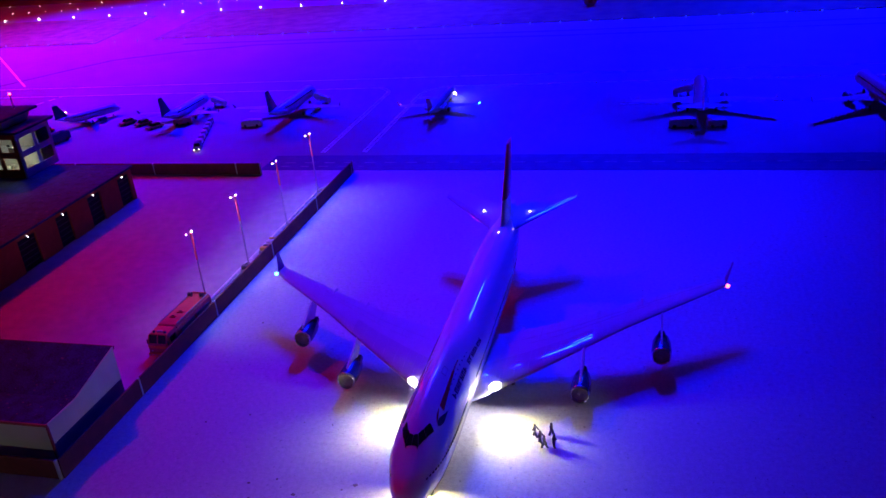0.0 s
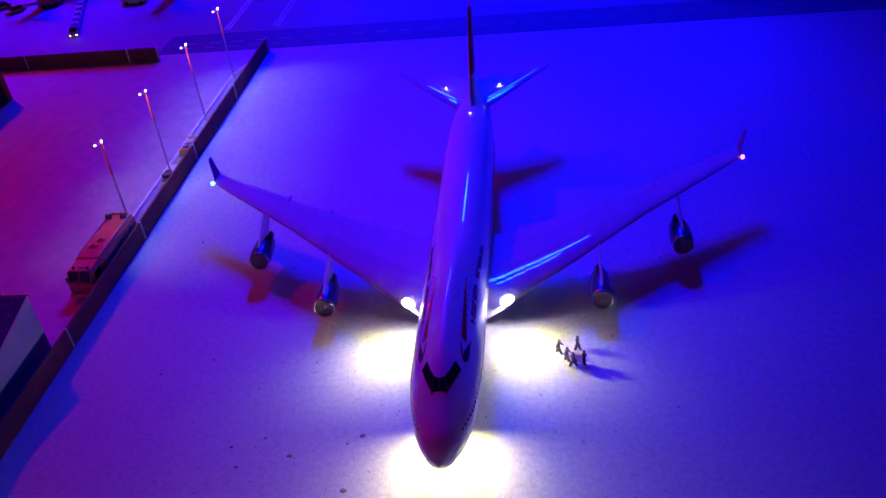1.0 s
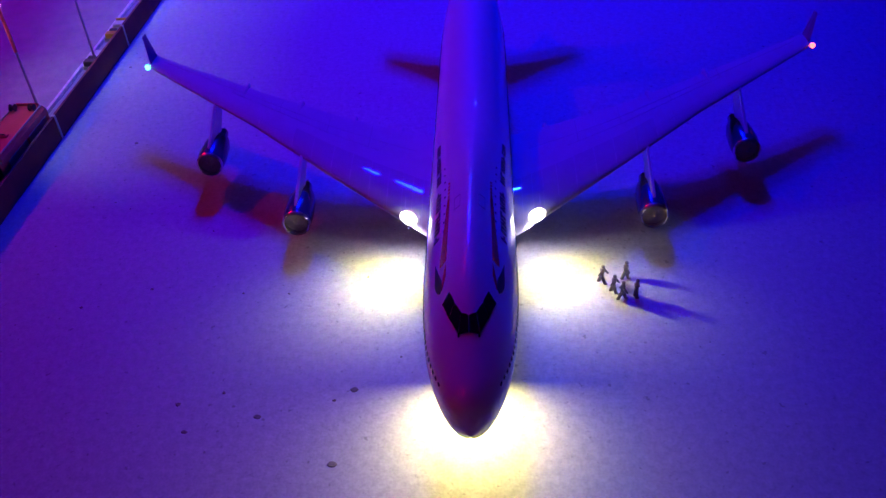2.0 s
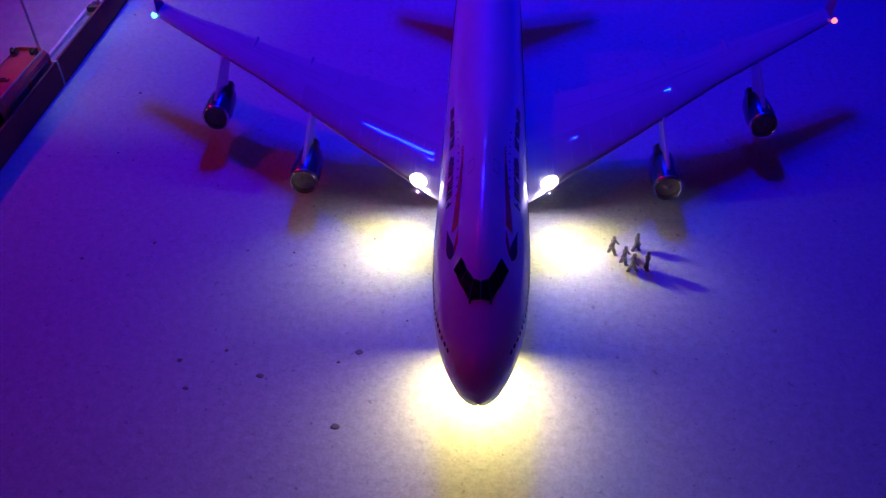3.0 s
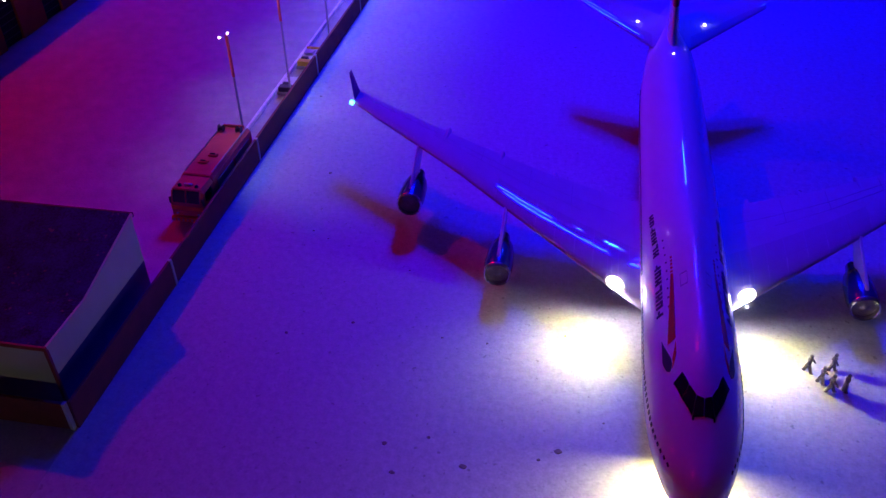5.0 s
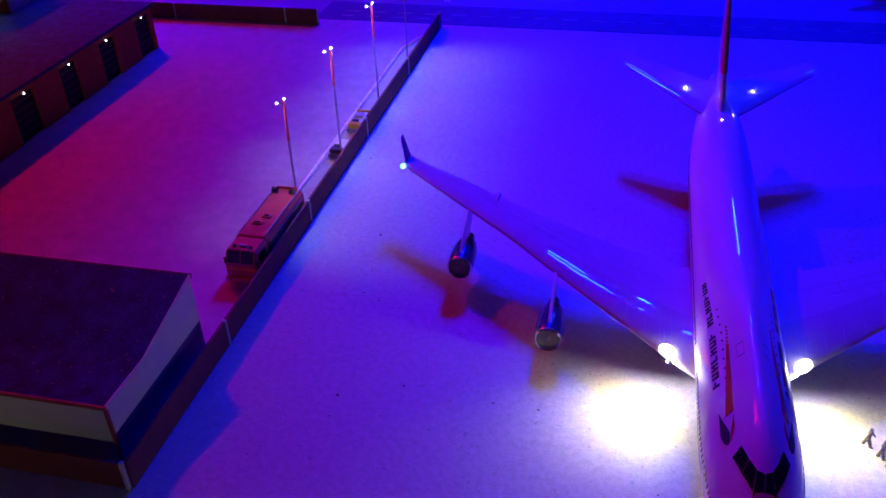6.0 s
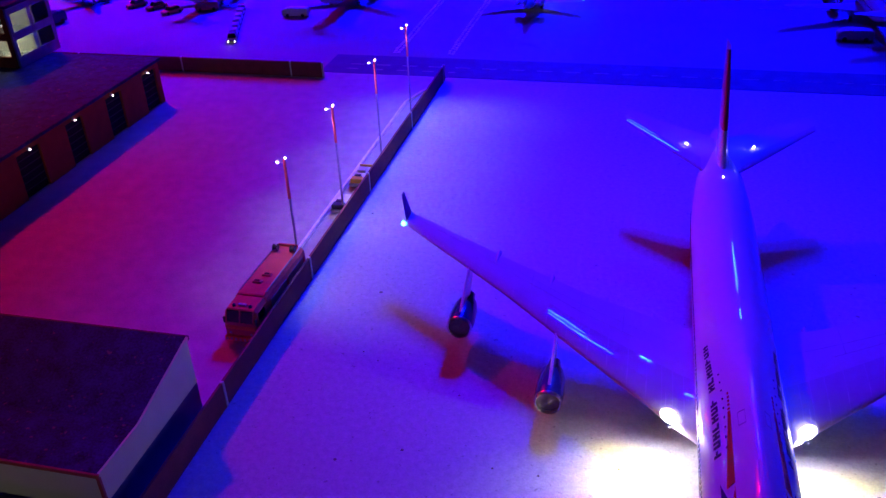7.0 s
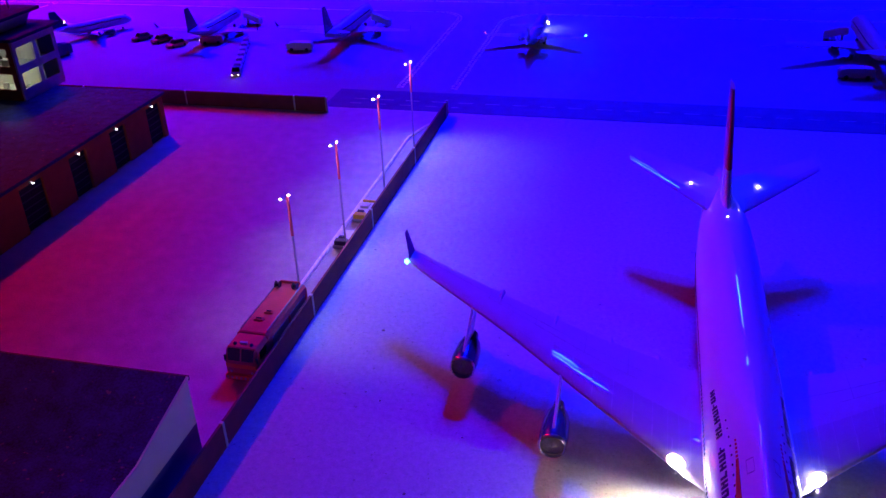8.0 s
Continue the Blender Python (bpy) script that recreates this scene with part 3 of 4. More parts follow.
def nose_skin(sections, side, x0, x1, reach, n=4):
    """The glossy front of a wing between two spans: a thin shell over the leading edge."""
    loops = []
    for i in range(n + 1):
        x = x0 + (x1 - x0) * i / n
        k = max(0, min(len(sections) - 2, sum(1 for q in sections[1:] if q[0] < x)))
        a, b = sections[k], sections[k + 1]
        f = (x - a[0]) / (b[0] - a[0])
        _, y, z, chord, thick, twist = [p + (q - p) * f for p, q in zip(a, b)]
        ring = foil(chord, thick, 36)
        up = [p for p in ring[:37] if p[0] <= reach * chord]
        low = [p for p in reversed(ring[37:]) if p[0] <= 0.04 * chord]
        path = list(reversed(low)) + up
        mid = Vector((0.25 * chord, 0.0))
        outer = [Vector(p) + (Vector(p) - mid).normalized() * 0.0003 for p in path]
        inner = [Vector(p) - (Vector(p) - mid).normalized() * 0.0003 for p in reversed(path)]
        loops.append([Vector((side * x, y + u.x, z + u.y - (u.x - chord * 0.3) * math.tan(radians(twist)))) for u in outer + inner])
    k = min(len(r) for r in loops)
    if any(len(r) != k for r in loops):
        loops = [r[:k // 2] + r[-(k // 2):] for r in loops]
    return rings(bmesh.new(), loops)


def engine(parent, x, y, z, r, length, cowl, wing_z, wing_y, pylon=True, seg=24, pylon_mat=None):
    """A turbofan: cowl with intake lip, fan, exhaust cone and pylon."""
    e = part("engine_cowl", turned(bmesh.new(), [(0.0065, r * 0.83), (0.002, r * 0.86), (0.0, r * 0.94), (0.003, r), (length * 0.25, r * 1.06), (length * 0.55, r * 0.98), (length * 0.72, r * 0.80), (length * 0.72, r * 0.62), (length * 0.98, r * 0.42), (length, r * 0.30)], origin=(x, y, z), seg=seg), cowl, parent, smooth=True)
    part("intake_lip", turned(bmesh.new(), [(0.0034, r * 0.80), (0.0004, r * 0.84), (-0.0006, r * 0.93), (0.0006, r * 0.995), (0.0034, r * 1.014), (0.0034, r * 0.97)], origin=(x, y, z), seg=seg, cap=False), SILVER, e, "bare metal intake lip", smooth=True)
    part("fan", turned(bmesh.new(), [(0.0046, r * 0.84), (0.0044, r * 0.34), (0.0030, r * 0.22), (0.0012, r * 0.02)], origin=(x, y, z), seg=seg), FAN, e, smooth=True)
    part("exhaust_cone", turned(bmesh.new(), [(length * 0.95, r * 0.34), (length * 1.12, r * 0.10), (length * 1.16, 0.0002)], origin=(x, y, z), seg=12), SILVER, e, smooth=True)
    if pylon:
        t = r * 0.12
        prof = [(y + 0.010, z + r * 0.96), (y + 0.016, z + r * 1.22), (wing_y + 0.002, wing_z + 0.0005), (wing_y + 0.030, wing_z - 0.001), (y + length * 0.85, z + r * 0.55), (y + length * 0.5, z + r * 0.9)]
        part("pylon", rings(bmesh.new(), [[(x - t, a, b) for a, b in prof], [(x - t * 0.2, a - 0.0004, b + 0.0004) for a, b in prof], [(x + t, a, b) for a, b in prof]]), pylon_mat or WHITE, parent)
    return e


def wheel(parent, x, y, r, w):
    wl = part("wheel", turned(bmesh.new(), [(-w / 2, r * 0.6), (-w / 2, r * 0.92), (-w * 0.3, r), (w * 0.3, r), (w / 2, r * 0.92), (w / 2, r * 0.6)], origin=(x, y, r), axis="x", seg=16), RUBBER, parent, smooth=True)
    part("hub", turned(bmesh.new(), [(-w * 0.52, r * 0.5), (w * 0.52, r * 0.5)], origin=(x, y, r), axis="x", seg=10), SILVER, wl)


def jumbo():
    """Four-engined wide-body with an upper deck."""
    Z0 = 0.30  # the model stands a touch high on its gear
    ys = [0, 0.25, 0.6, 1.2, 2, 3, 4.5, 6, 7.5, 9, 12, 18, 22, 26, 30, 44, 50, 56, 62, 66, 69.0, 70.2]
    top = [4.90, 5.50, 5.95, 6.50, 7.05, 7.60, 8.40, 9.25, 9.95, 10.35, 10.55, 10.50, 10.15, 9.55, 9.25, 9.25, 9.25, 9.22, 9.15, 9.05, 8.85, 8.55]
    bot = [4.90, 4.30, 3.95, 3.55, 3.20, 2.90, 2.62, 2.45, 2.36, 2.30, 2.25, 2.25, 2.25, 2.25, 2.25, 2.25, 2.75, 4.10, 5.90, 7.05, 7.85, 8.25]
    half = [0.02, 0.62, 0.98, 1.40, 1.82, 2.20, 2.62, 2.90, 3.05, 3.16, 3.25, 3.25, 3.25, 3.25, 3.25, 3.25, 3.15, 2.75, 2.00, 1.25, 0.60, 0.20]
    mid = [4.90, 4.92, 4.96, 5.05, 5.15, 5.25, 5.40, 5.52, 5.60, 5.65, 5.70, 5.70, 5.70, 5.70, 5.70, 5.75, 6.00, 6.65, 7.50, 8.05, 8.35, 8.40]
    body = Body(ys, [v + Z0 for v in top], [v + Z0 for v in bot], half, [v + Z0 for v in mid])
    L = body.length
    M = pose(-0.2328, 0.755, 0.0, 0, 0, 0.65)
    j = thing("jumbo_jet", M, "glossy white four-engined jumbo jet model with navy engines and lights on", "aircraft")
    st = [0.0] + [L * (i / 60) ** 1.6 for i in range(3, 61)]
    hull = part("fuselage", body.hull(st), WHITE, j, smooth=True)
    part("belly", body.skin(0.012, L * 0.93, 118, 242, 60, 12, 0.0003), NAVY, hull, "navy belly", smooth=True)
    part("wing_fairing", turned(bmesh.new(), [(0.20, 0.002), (0.235, 0.024), (0.29, 0.033), (0.37, 0.033), (0.43, 0.022), (0.46, 0.002)], origin=(0, 0, 0.047), seg=24), WHITE, hull, smooth=True)
    # windscreen panes, three a side
    for s in (-1, 1):
        for a, b, c, d in (
            ((4.85, 0.5), (4.85, 17), (6.00, 13), (5.80, 0.5)),
            ((6.04, 13.6), (4.92, 18), (6.05, 33.5), (6.75, 25.5)),
            ((6.81, 26.2), (6.11, 34.2), (7.35, 46), (7.85, 36.5)),
        ):
            part("windscreen_pane", body.patch([(y * SC, s * e) for y, e in (a, b, c, d)], 0.0005), GLASSB, hull)
        part("wiper_base", body.patch([(4.68 * SC, s * 15), (4.9 * SC, s * 15), (4.9 * SC, s * 17.5), (4.68 * SC, s * 17.5)], 0.0005, 1), GLASSB, hull)
        # cabin windows
        for k in range(98):
            y = (2.7 + k * 0.508) * SC
            if 19 < y / SC < 20.5 or y / SC > 53:
                continue
            d = math.degrees(math.acos(max(-1, min(1, (6.25 * SC + Z0 * SC - body.c(y)) / (body.t(y) - body.c(y))))))
            part("cabin_window", body.patch([(y, s * (d - 1.6)), (y, s * (d + 1.6)), (y + 0.24 * SC, s * (d + 1.6)), (y + 0.24 * SC, s * (d - 1.6))], 0.0004, 1), GLASSB, hull)
        for k in range(12):
            y = (11.2 + k * 1.0) * SC
            part("upper_window", body.patch([(y, s * 46.8), (y, s * 48.4), (y + 0.17 * SC, s * 48.4), (y + 0.17 * SC, s * 46.8)], 0.0004, 1), GLASSB, hull)
        # lettering strip as plain bars
        for k in range(15):
            if k == 7:
                continue
            y = (13.9 + k * 0.88) * SC
            part("lettering_bar", body.patch([(y, s * 54), (y, s * 61.5), (y + 0.24 * SC, s * 61.5), (y + 0.24 * SC, s * 54)], 0.0004, 2), LETTER, hull)
            part("lettering_bar", body.patch([(y + 0.24 * SC, s * (54 if k % 2 else 57.6)), (y + 0.24 * SC, s * (56.2 if k % 2 else 59.4)), (y + 0.60 * SC, s * (56.2 if k % 2 else 59.4)), (y + 0.60 * SC, s * (54 if k % 2 else 57.6))], 0.0004, 2), LETTER, hull)
            if k % 3:
                part("lettering_bar", body.patch([(y + 0.46 * SC, s * 54), (y + 0.46 * SC, s * 61.5), (y + 0.66 * SC, s * 61.5), (y + 0.66 * SC, s * 54)], 0.00045, 2), LETTER, hull)
        # ribbon: red streak that thins out in ticks, a curled red end and a navy drop
        part("ribbon", body.patch([(10.9 * SC, s * 42.5), (10.7 * SC, s * 51), (17.6 * SC, s * 43.6), (17.6 * SC, s * 40.6)], 0.0005, 8), REDP, hull, "red livery ribbon")
        for k in range(5):
            y = 17.75 + k * 0.42
            part("ribbon_tick", body.patch([(y * SC, s * (40.6 - 0.12 * k)), (y * SC, s * (43.5 - 0.3 * k)), ((y + 0.2) * SC, s * (43.4 - 0.3 * k)), ((y + 0.2) * SC, s * (40.6 - 0.12 * k))], 0.0005, 1), REDP, hull)
        part("ribbon_end", body.patch([(9.5 * SC, s * 42.8), (8.45 * SC, s * 47.6), (9.2 * SC, s * 47.2), (10.6 * SC, s * 42.6)], 0.0005, 6), REDP, hull, "curled red ribbon end")
        # the drop: narrow slices, widest a third of the way from its blunt end
        for k in range(14):
            cut = []
            for f in (k / 14, (k + 1) / 14):
                girth = 4.3 * (math.sqrt(max(0.0, 1 - (1 - f / 0.36) ** 2)) if f < 0.36 else (1 - (f - 0.36) / 0.64) ** 1.2)
                cut.append(((8.35 + 3.0 * f) * SC, 50.6 + 6.4 * f, girth + 0.02))
            (y0, c0, g0), (y1, c1, g1) = cut
            part("ribbon_tip", body.patch([(y0, s * (c0 - g0)), (y0, s * (c0 + g0)), (y1, s * (c1 + g1)), (y1, s * (c1 - g1))], 0.0006, 2), LETTER, hull, "dark livery drop")
        # door outlines
        for y, d0, d1, dy in ((15.6, 22, 33, 1.3),):
            for c in ([(y, d0), (y, d1), (y + 0.10, d1), (y + 0.10, d0)], [(y + dy, d0), (y + dy, d1), (y + dy + 0.10, d1), (y + dy + 0.10, d0)], [(y, d0), (y, d0 + 0.7), (y + dy, d0 + 0.7), (y + dy, d0)], [(y, d1 - 0.7), (y, d1), (y + dy, d1), (y + dy, d1 - 0.7)]):
                part("hatch_outline", body.patch([(a * SC, s * b) for a, b in c], 0.0003, 1), GREYP, hull)
    # wings
    for s in (-1, 1):
        secs = [
            (0.022, 0.222, 0.0445, 0.178, 0.135, -1.5),
            (0.045, 0.240, 0.0462, 0.157, 0.125, -1.5),
            (0.090, 0.278, 0.0518, 0.130, 0.100, -2.0),
            (0.145, 0.3235, 0.0595, 0.100, 0.080, -2.2),
            (0.230, 0.3985, 0.0690, 0.064, 0.098, -2.2),
            (0.310, 0.4645, 0.0745, 0.044, 0.098, -2.0),
            (0.355, 0.5025, 0.0768, 0.033, 0.10, -1.5),
            (0.371, 0.5175, 0.0775, 0.029, 0.10, -1.0),
        ]
        w = part("wing", lifting(secs, s), WINGP, j, smooth=True)

        def at_span(x):
            for a, b in zip(secs, secs[1:]):
                if a[0] <= x <= b[0]:
                    f = (x - a[0]) / (b[0] - a[0])
                    return [p + (q - p) * f for p, q in zip(a, b)]
            return secs[-1]

        part("winglet", rings(bmesh.new(), [[(s * (0.370 + dx + t), 0.521 + dy + c, 0.0772 + dz) for c, t in ((0, 0), (ch * 0.4, 0.0008), (ch, 0), (ch * 0.4, -0.0008))] for dx, dy, dz, ch in ((0.0005, -0.002, -0.0005, 0.027), (0.005, 0.008, 0.008, 0.021), (0.0125, 0.024, 0.0245, 0.011))]), WLET, w, "dark violet winglet")
        for x in (0.075, 0.125, 0.185, 0.250):
            q = at_span(x)
            part("flap_fairing", turned(bmesh.new(), [(-0.035, 0.0004), (-0.02, 0.0030), (0.0, 0.0032), (0.006, 0.0028), (0.011, 0.0010)], origin=(s * x, q[1] + q[3], q[2] + 0.0004), seg=10), WINGP, w, smooth=True)

        def upper(x, f):
            _, y, z, c, thick, twist = at_span(x)
            h = thick / 0.2 * c * 1.15 * (0.2969 * math.sqrt(f) - 0.126 * f - 0.3516 * f * f + 0.2843 * f**3 - 0.1036 * f**4)
            return Vector((s * x, y + f * c, z + h - (f - 0.3) * c * math.tan(radians(twist))))

        def seam(pts, across):
            """A thin raised line over the upper skin."""
            loops = []
            for v in pts:
                loops.append([v + across + Vector((0, 0, -0.0006)), v + across + Vector((0, 0, 0.00022)), v - across + Vector((0, 0, 0.00022)), v - across + Vector((0, 0, -0.0006))])
            return rings(bmesh.new(), loops)

        slats = (0.034, 0.046, 0.056, 0.066, 0.080, 0.098, 0.118, 0.138, 0.160, 0.182, 0.202, 0.222, 0.252, 0.285, 0.315, 0.340, 0.366)
        for a, b in zip(slats, slats[1:]):
            part("slat", nose_skin(secs, s, a + 0.0004, b - 0.0004, 0.44), SLATP if b < 0.19 else WINGP, w, smooth=True)
        for x in (0.062, 0.080, 0.098, 0.118, 0.138, 0.182, 0.202, 0.222, 0.285, 0.315):
            part("slat_joint", seam([upper(x, f) for f in (0.08, 0.11, 0.14, 0.18)], Vector((0.0005, 0, 0))), POSTW, w)
        spans = [0.056 + 0.302 * i / 16 for i in range(17)]
        part("slat_line", seam([upper(x, 0.195) for x in spans], Vector((0, 0.0003, 0))), GREYP, w)
        part("flap_line", seam([upper(x, 0.74) for x in spans], Vector((0, 0.00035, 0))), GREYP, w)
        part("spoiler_line", seam([upper(x, 0.60) for x in spans[2:12]], Vector((0, 0.00025, 0))), GREYP, w)
        for x in (0.105, 0.150, 0.205, 0.262):
            part("flap_joint", seam([upper(x, f) for f in (0.60, 0.70, 0.80, 0.90, 0.96)], Vector((0.0003, 0, 0))), GREYP, w)
        # tip and landing lights
        part("tip_light", ball(bmesh.new(), (s * 0.3738, 0.5170, 0.0780), 0.0031), LEDG if s < 0 else LEDR, w, "glowing navigation light")
        q = at_span(0.058)
        bulb = ball(bmesh.new(), (0, 0, 0), 0.0053, 16)
        bmesh.ops.transform(bulb, matrix=pose(s * 0.0585, q[1] + 0.0040, q[2] + 0.0036, 0, 0, s * 40) @ Matrix.Diagonal((1.75, 1.05, 1.15, 1)), verts=bulb.verts)
        part("landing_light", bulb, LEDL, w, "glowing landing light", smooth=True)
        lamp("landing_lamp", "AREA", look(M @ Vector((s * 0.0585, q[1] - 0.007, q[2] + 0.003)), M @ Vector((s * 0.0860, q[1] - 0.033, 0.0))), 0.105, (1.0, 0.88, 0.20), 0.008, spread=96)
        # a tiny added plate under the lens cuts the lamp's wide spill along a line across the apron
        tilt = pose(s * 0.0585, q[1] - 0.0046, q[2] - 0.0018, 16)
        plate = part("spill_cut_plate", turned(bmesh.new(), [(0.0, 0.00038), (0.00008, 0.0004), (0.00016, 0.00036)], seg=16), DARK, w)
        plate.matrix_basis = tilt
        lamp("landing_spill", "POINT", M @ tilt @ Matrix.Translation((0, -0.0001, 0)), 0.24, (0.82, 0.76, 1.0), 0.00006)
        engine(j, s * 0.170, 0.2795, 0.0280, 0.0137, 0.066, NAVY, at_span(0.169)[2], at_span(0.169)[1])
        engine(j, s * 0.2775, 0.3770, 0.0340, 0.0137, 0.066, NAVY, at_span(0.277)[2], at_span(0.277)[1])
        # tailplane
        tail = [(0.006, 0.652, 0.1000, 0.098, 0.062, -8.0), (0.060, 0.704, 0.1105, 0.068, 0.062, -8.0), (0.122, 0.766, 0.1222, 0.036, 0.062, -8.0)]
        tp = part("tailplane", lifting(tail, s), TAILP, j, smooth=True)
        part("leading_edge", nose_skin(tail, s, 0.024, 0.121, 0.30, 8), SLATP, tp, smooth=True)
        part("logo_light", ball(bmesh.new(), (s * 0.0420, 0.722, 0.1125), 0.0011), LEDW, j, "small glowing logo light")
        # main gear
        for gx, gy in ((0.021, 0.385), (0.062, 0.345)):
            leg = part("main_gear_leg", tube(bmesh.new(), (s * gx, gy, 0.012), (s * gx, gy, 0.045), 0.002), SILVER, j)
            for dy in (-0.008, 0.008):
                for dx in (-0.0055, 0.0055):
                    wheel(leg, s * gx + dx, gy + dy, 0.0071, 0.005)
            part("bogie_beam", mesh_box(s * gx - 0.007, s * gx + 0.007, gy - 0.0095, gy + 0.0095, 0.006, 0.0085), SILVER, leg)
    leg = part("nose_gear_leg", tube(bmesh.new(), (0, 0.092, 0.007), (0, 0.092, 0.036), 0.0019), SILVER, j)
    for dx in (-0.0045, 0.0045):
        wheel(leg, dx, 0.092, 0.0066, 0.0045)
    part("axle", tube(bmesh.new(), (-0.005, 0.092, 0.0066), (0.005, 0.092, 0.0066), 0.0015), SILVER, leg)
    part("taxi_light", ball(bmesh.new(), (0, 0.0860, 0.0270), 0.0030), LEDW, leg, "glowing taxi light")
    lamp("taxi_lamp", "AREA", look(M @ Vector((0, 0.0800, 0.0262)), M @ Vector((0, 0.048, 0.0))), 0.70, WARM, 0.006)
    # fin: white foot, red band and tip
    fs = [(0, 0.635, 0.1000, 0.135), (0, 0.655, 0.1085, 0.118), (0, 0.668, 0.1200, 0.112), (0, 0.692, 0.1450, 0.097), (0, 0.720, 0.1770, 0.078), (0, 0.746, 0.2045, 0.062), (0, 0.766, 0.2255, 0.048)]
    fins = [(0, y, z, c, 0.12, 0) for _, y, z, c in fs]
    part("fin", lifting(fins[:4], 1, True), WHITE, j, smooth=True)
    part("fin_band", lifting(fins[3:5], 1, True), FINR, j, "red fin band", smooth=True)
    part("fin_tip", lifting(fins[4:], 1, True), FINR, j, "red fin tip", smooth=True)
    part("fin_light", ball(bmesh.new(), (0, 0.634, 0.1095), 0.0012), LEDS, j, "small glowing beacon")
    return j


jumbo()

# ---- parked airliners on the ramp ----


def airliner(name, m, label, hullm, finm, enginem, span=34.1, length=37.6, rear=False, tips=False):
    """A twin jet, nose towards -y in its own space."""
    k = length / 37.6
    kw = (2.69 if rear else 3.95) / 3.95
    ys = [v * k for v in (0, 0.3, 0.8, 1.6, 2.6, 4.2, 6, 24, 28, 32, 35.5, 37.6)]
    top = [v * kw + (0.6 if rear else 1.0) for v in (2.1, 2.7, 3.1, 3.6, 4.3, 4.75, 4.85, 4.85, 4.85, 4.8, 4.6, 4.3)]
    bot = [v * kw + (0.6 if rear else 1.0) for v in (2.1, 1.6, 1.3, 1.05, 0.9, 0.8, 0.78, 0.78, 1.2, 2.3, 3.4, 4.1)]
    half = [v * kw for v in (0.03, 0.55, 0.95, 1.35, 1.68, 1.92, 1.975, 1.975, 1.85, 1.3, 0.65, 0.15)]
    mid = [v * kw + (0.6 if rear else 1.0) for v in (2.1, 2.15, 2.25, 2.4, 2.55, 2.75, 2.8, 2.8, 3.0, 3.5, 4.0, 4.2)]
    body = Body(ys, top, bot, half, mid)
    a = thing(name, m, label, "aircraft", "airliners parked on the ramp")
    L = body.length
    hull = part("fuselage", body.hull([0.0] + [L * (i / 30) ** 1.5 for i in range(2, 31)], 24), hullm, a, smooth=True)
    for s in (-1, 1):
        part("windscreen", body.patch([(2.2 * k * SC, s * 1), (2.5 * k * SC, s * 26), (3.5 * k * SC, s * 30), (3.2 * k * SC, s * 1)], 0.0004, 3), GLASSB, hull)
        part("window_line", body.patch([(6 * k * SC, s * 66), (6 * k * SC, s * 72), (29 * k * SC, s * 72), (29 * k * SC, s * 66)], 0.0003, 6), GLASSB, hull, "dark cabin window line")
        hs = span / 2 * SC
        zr = (1.35 if rear else 2.0) * SC
        y0 = (10.5 if rear else 12.2) * SC
        cr, ct = (5.2, 1.3) if rear else (6.4, 1.5)
        secs = [(0.010, y0, zr, cr * SC, 0.11, 1), (hs * 0.36, y0 + hs * 0.18, zr + hs * 0.035, cr * 0.60 * SC, 0.1, 0.5), (hs, y0 + hs * 0.50, zr + hs * 0.10, ct * SC, 0.09, 0)]
        w = part("wing", lifting(secs, s), RAMPW, a, smooth=True)
        part("winglet", rings(bmesh.new(), [[(s * (hs + dx + t), y0 + hs * 0.50 + dy + c, zr + hs * 0.10 + dz) for c, t in ((0, 0), (ch * 0.4, 0.0005), (ch, 0), (ch * 0.4, -0.0005))] for dx, dy, dz, ch in ((-0.0005, 0.002, 0, 0.014), (0.005, 0.014, 0.016, 0.006))]), finm, w)
        if tips and s > 0:
            part("tip_light", ball(bmesh.new(), (s * (hs + 0.002), y0 + hs * 0.50, zr + hs * 0.10 + 0.002), 0.0036), LEDW, w, "glowing white tip light")
        if rear:
            part("tip_light", ball(bmesh.new(), (s * (hs + 0.002), y0 + hs * 0.50, zr + hs * 0.10 + 0.002), 0.0024), LEDG if s < 0 else LEDR, w, "glowing navigation light")
            engine(a, s * 2.35 * SC, 17.6 * SC, 2.75 * SC, 0.0085, 0.042, enginem, 0, 0, pylon=False, seg=14)
            part("engine_stub", mesh_box(min(s * 0.012, s * 0.022), max(s * 0.012, s * 0.022), 18.5 * SC, 20.5 * SC, 2.6 * SC, 2.9 * SC), enginem, a)
        else:
            engine(a, s * 5.75 * SC, 10.3 * SC, 1.35 * SC, 0.0125, 0.050, enginem, zr + 5.75 * SC * 0.09, y0 + 5.75 * SC * 0.5, seg=16)
        gear = part("main_gear_leg", tube(bmesh.new(), (s * 0.040 * (0.55 if rear else 1), 0.53 * L, 0.005), (s * 0.040 * (0.55 if rear else 1), 0.53 * L, zr + 0.002), 0.0015), SILVER, a)
        wheel(gear, s * 0.040 * (0.55 if rear else 1), 0.53 * L, 0.0062, 0.006)
        zt = (7.2 if rear else 4.6 + 0.9) * SC
        yt = L * (0.945 if rear else 0.855)
        ts = (3.3 if rear else 6.2) * SC
        part("tailplane", lifting([(0.0, yt, zt, (2.2 if rear else 4.2) * SC, 0.1, 0), (ts, yt + ts * 0.55, zt + ts * 0.08, 1.3 * SC, 0.09, 0)], s), RAMPW, a, smooth=True)
    leg = part("nose_gear_leg", tube(bmesh.new(), (0, 0.135 * L, 0.004), (0, 0.135 * L, 0.024), 0.0013), SILVER, a)
    wheel(leg, 0, 0.135 * L, 0.0048, 0.006)
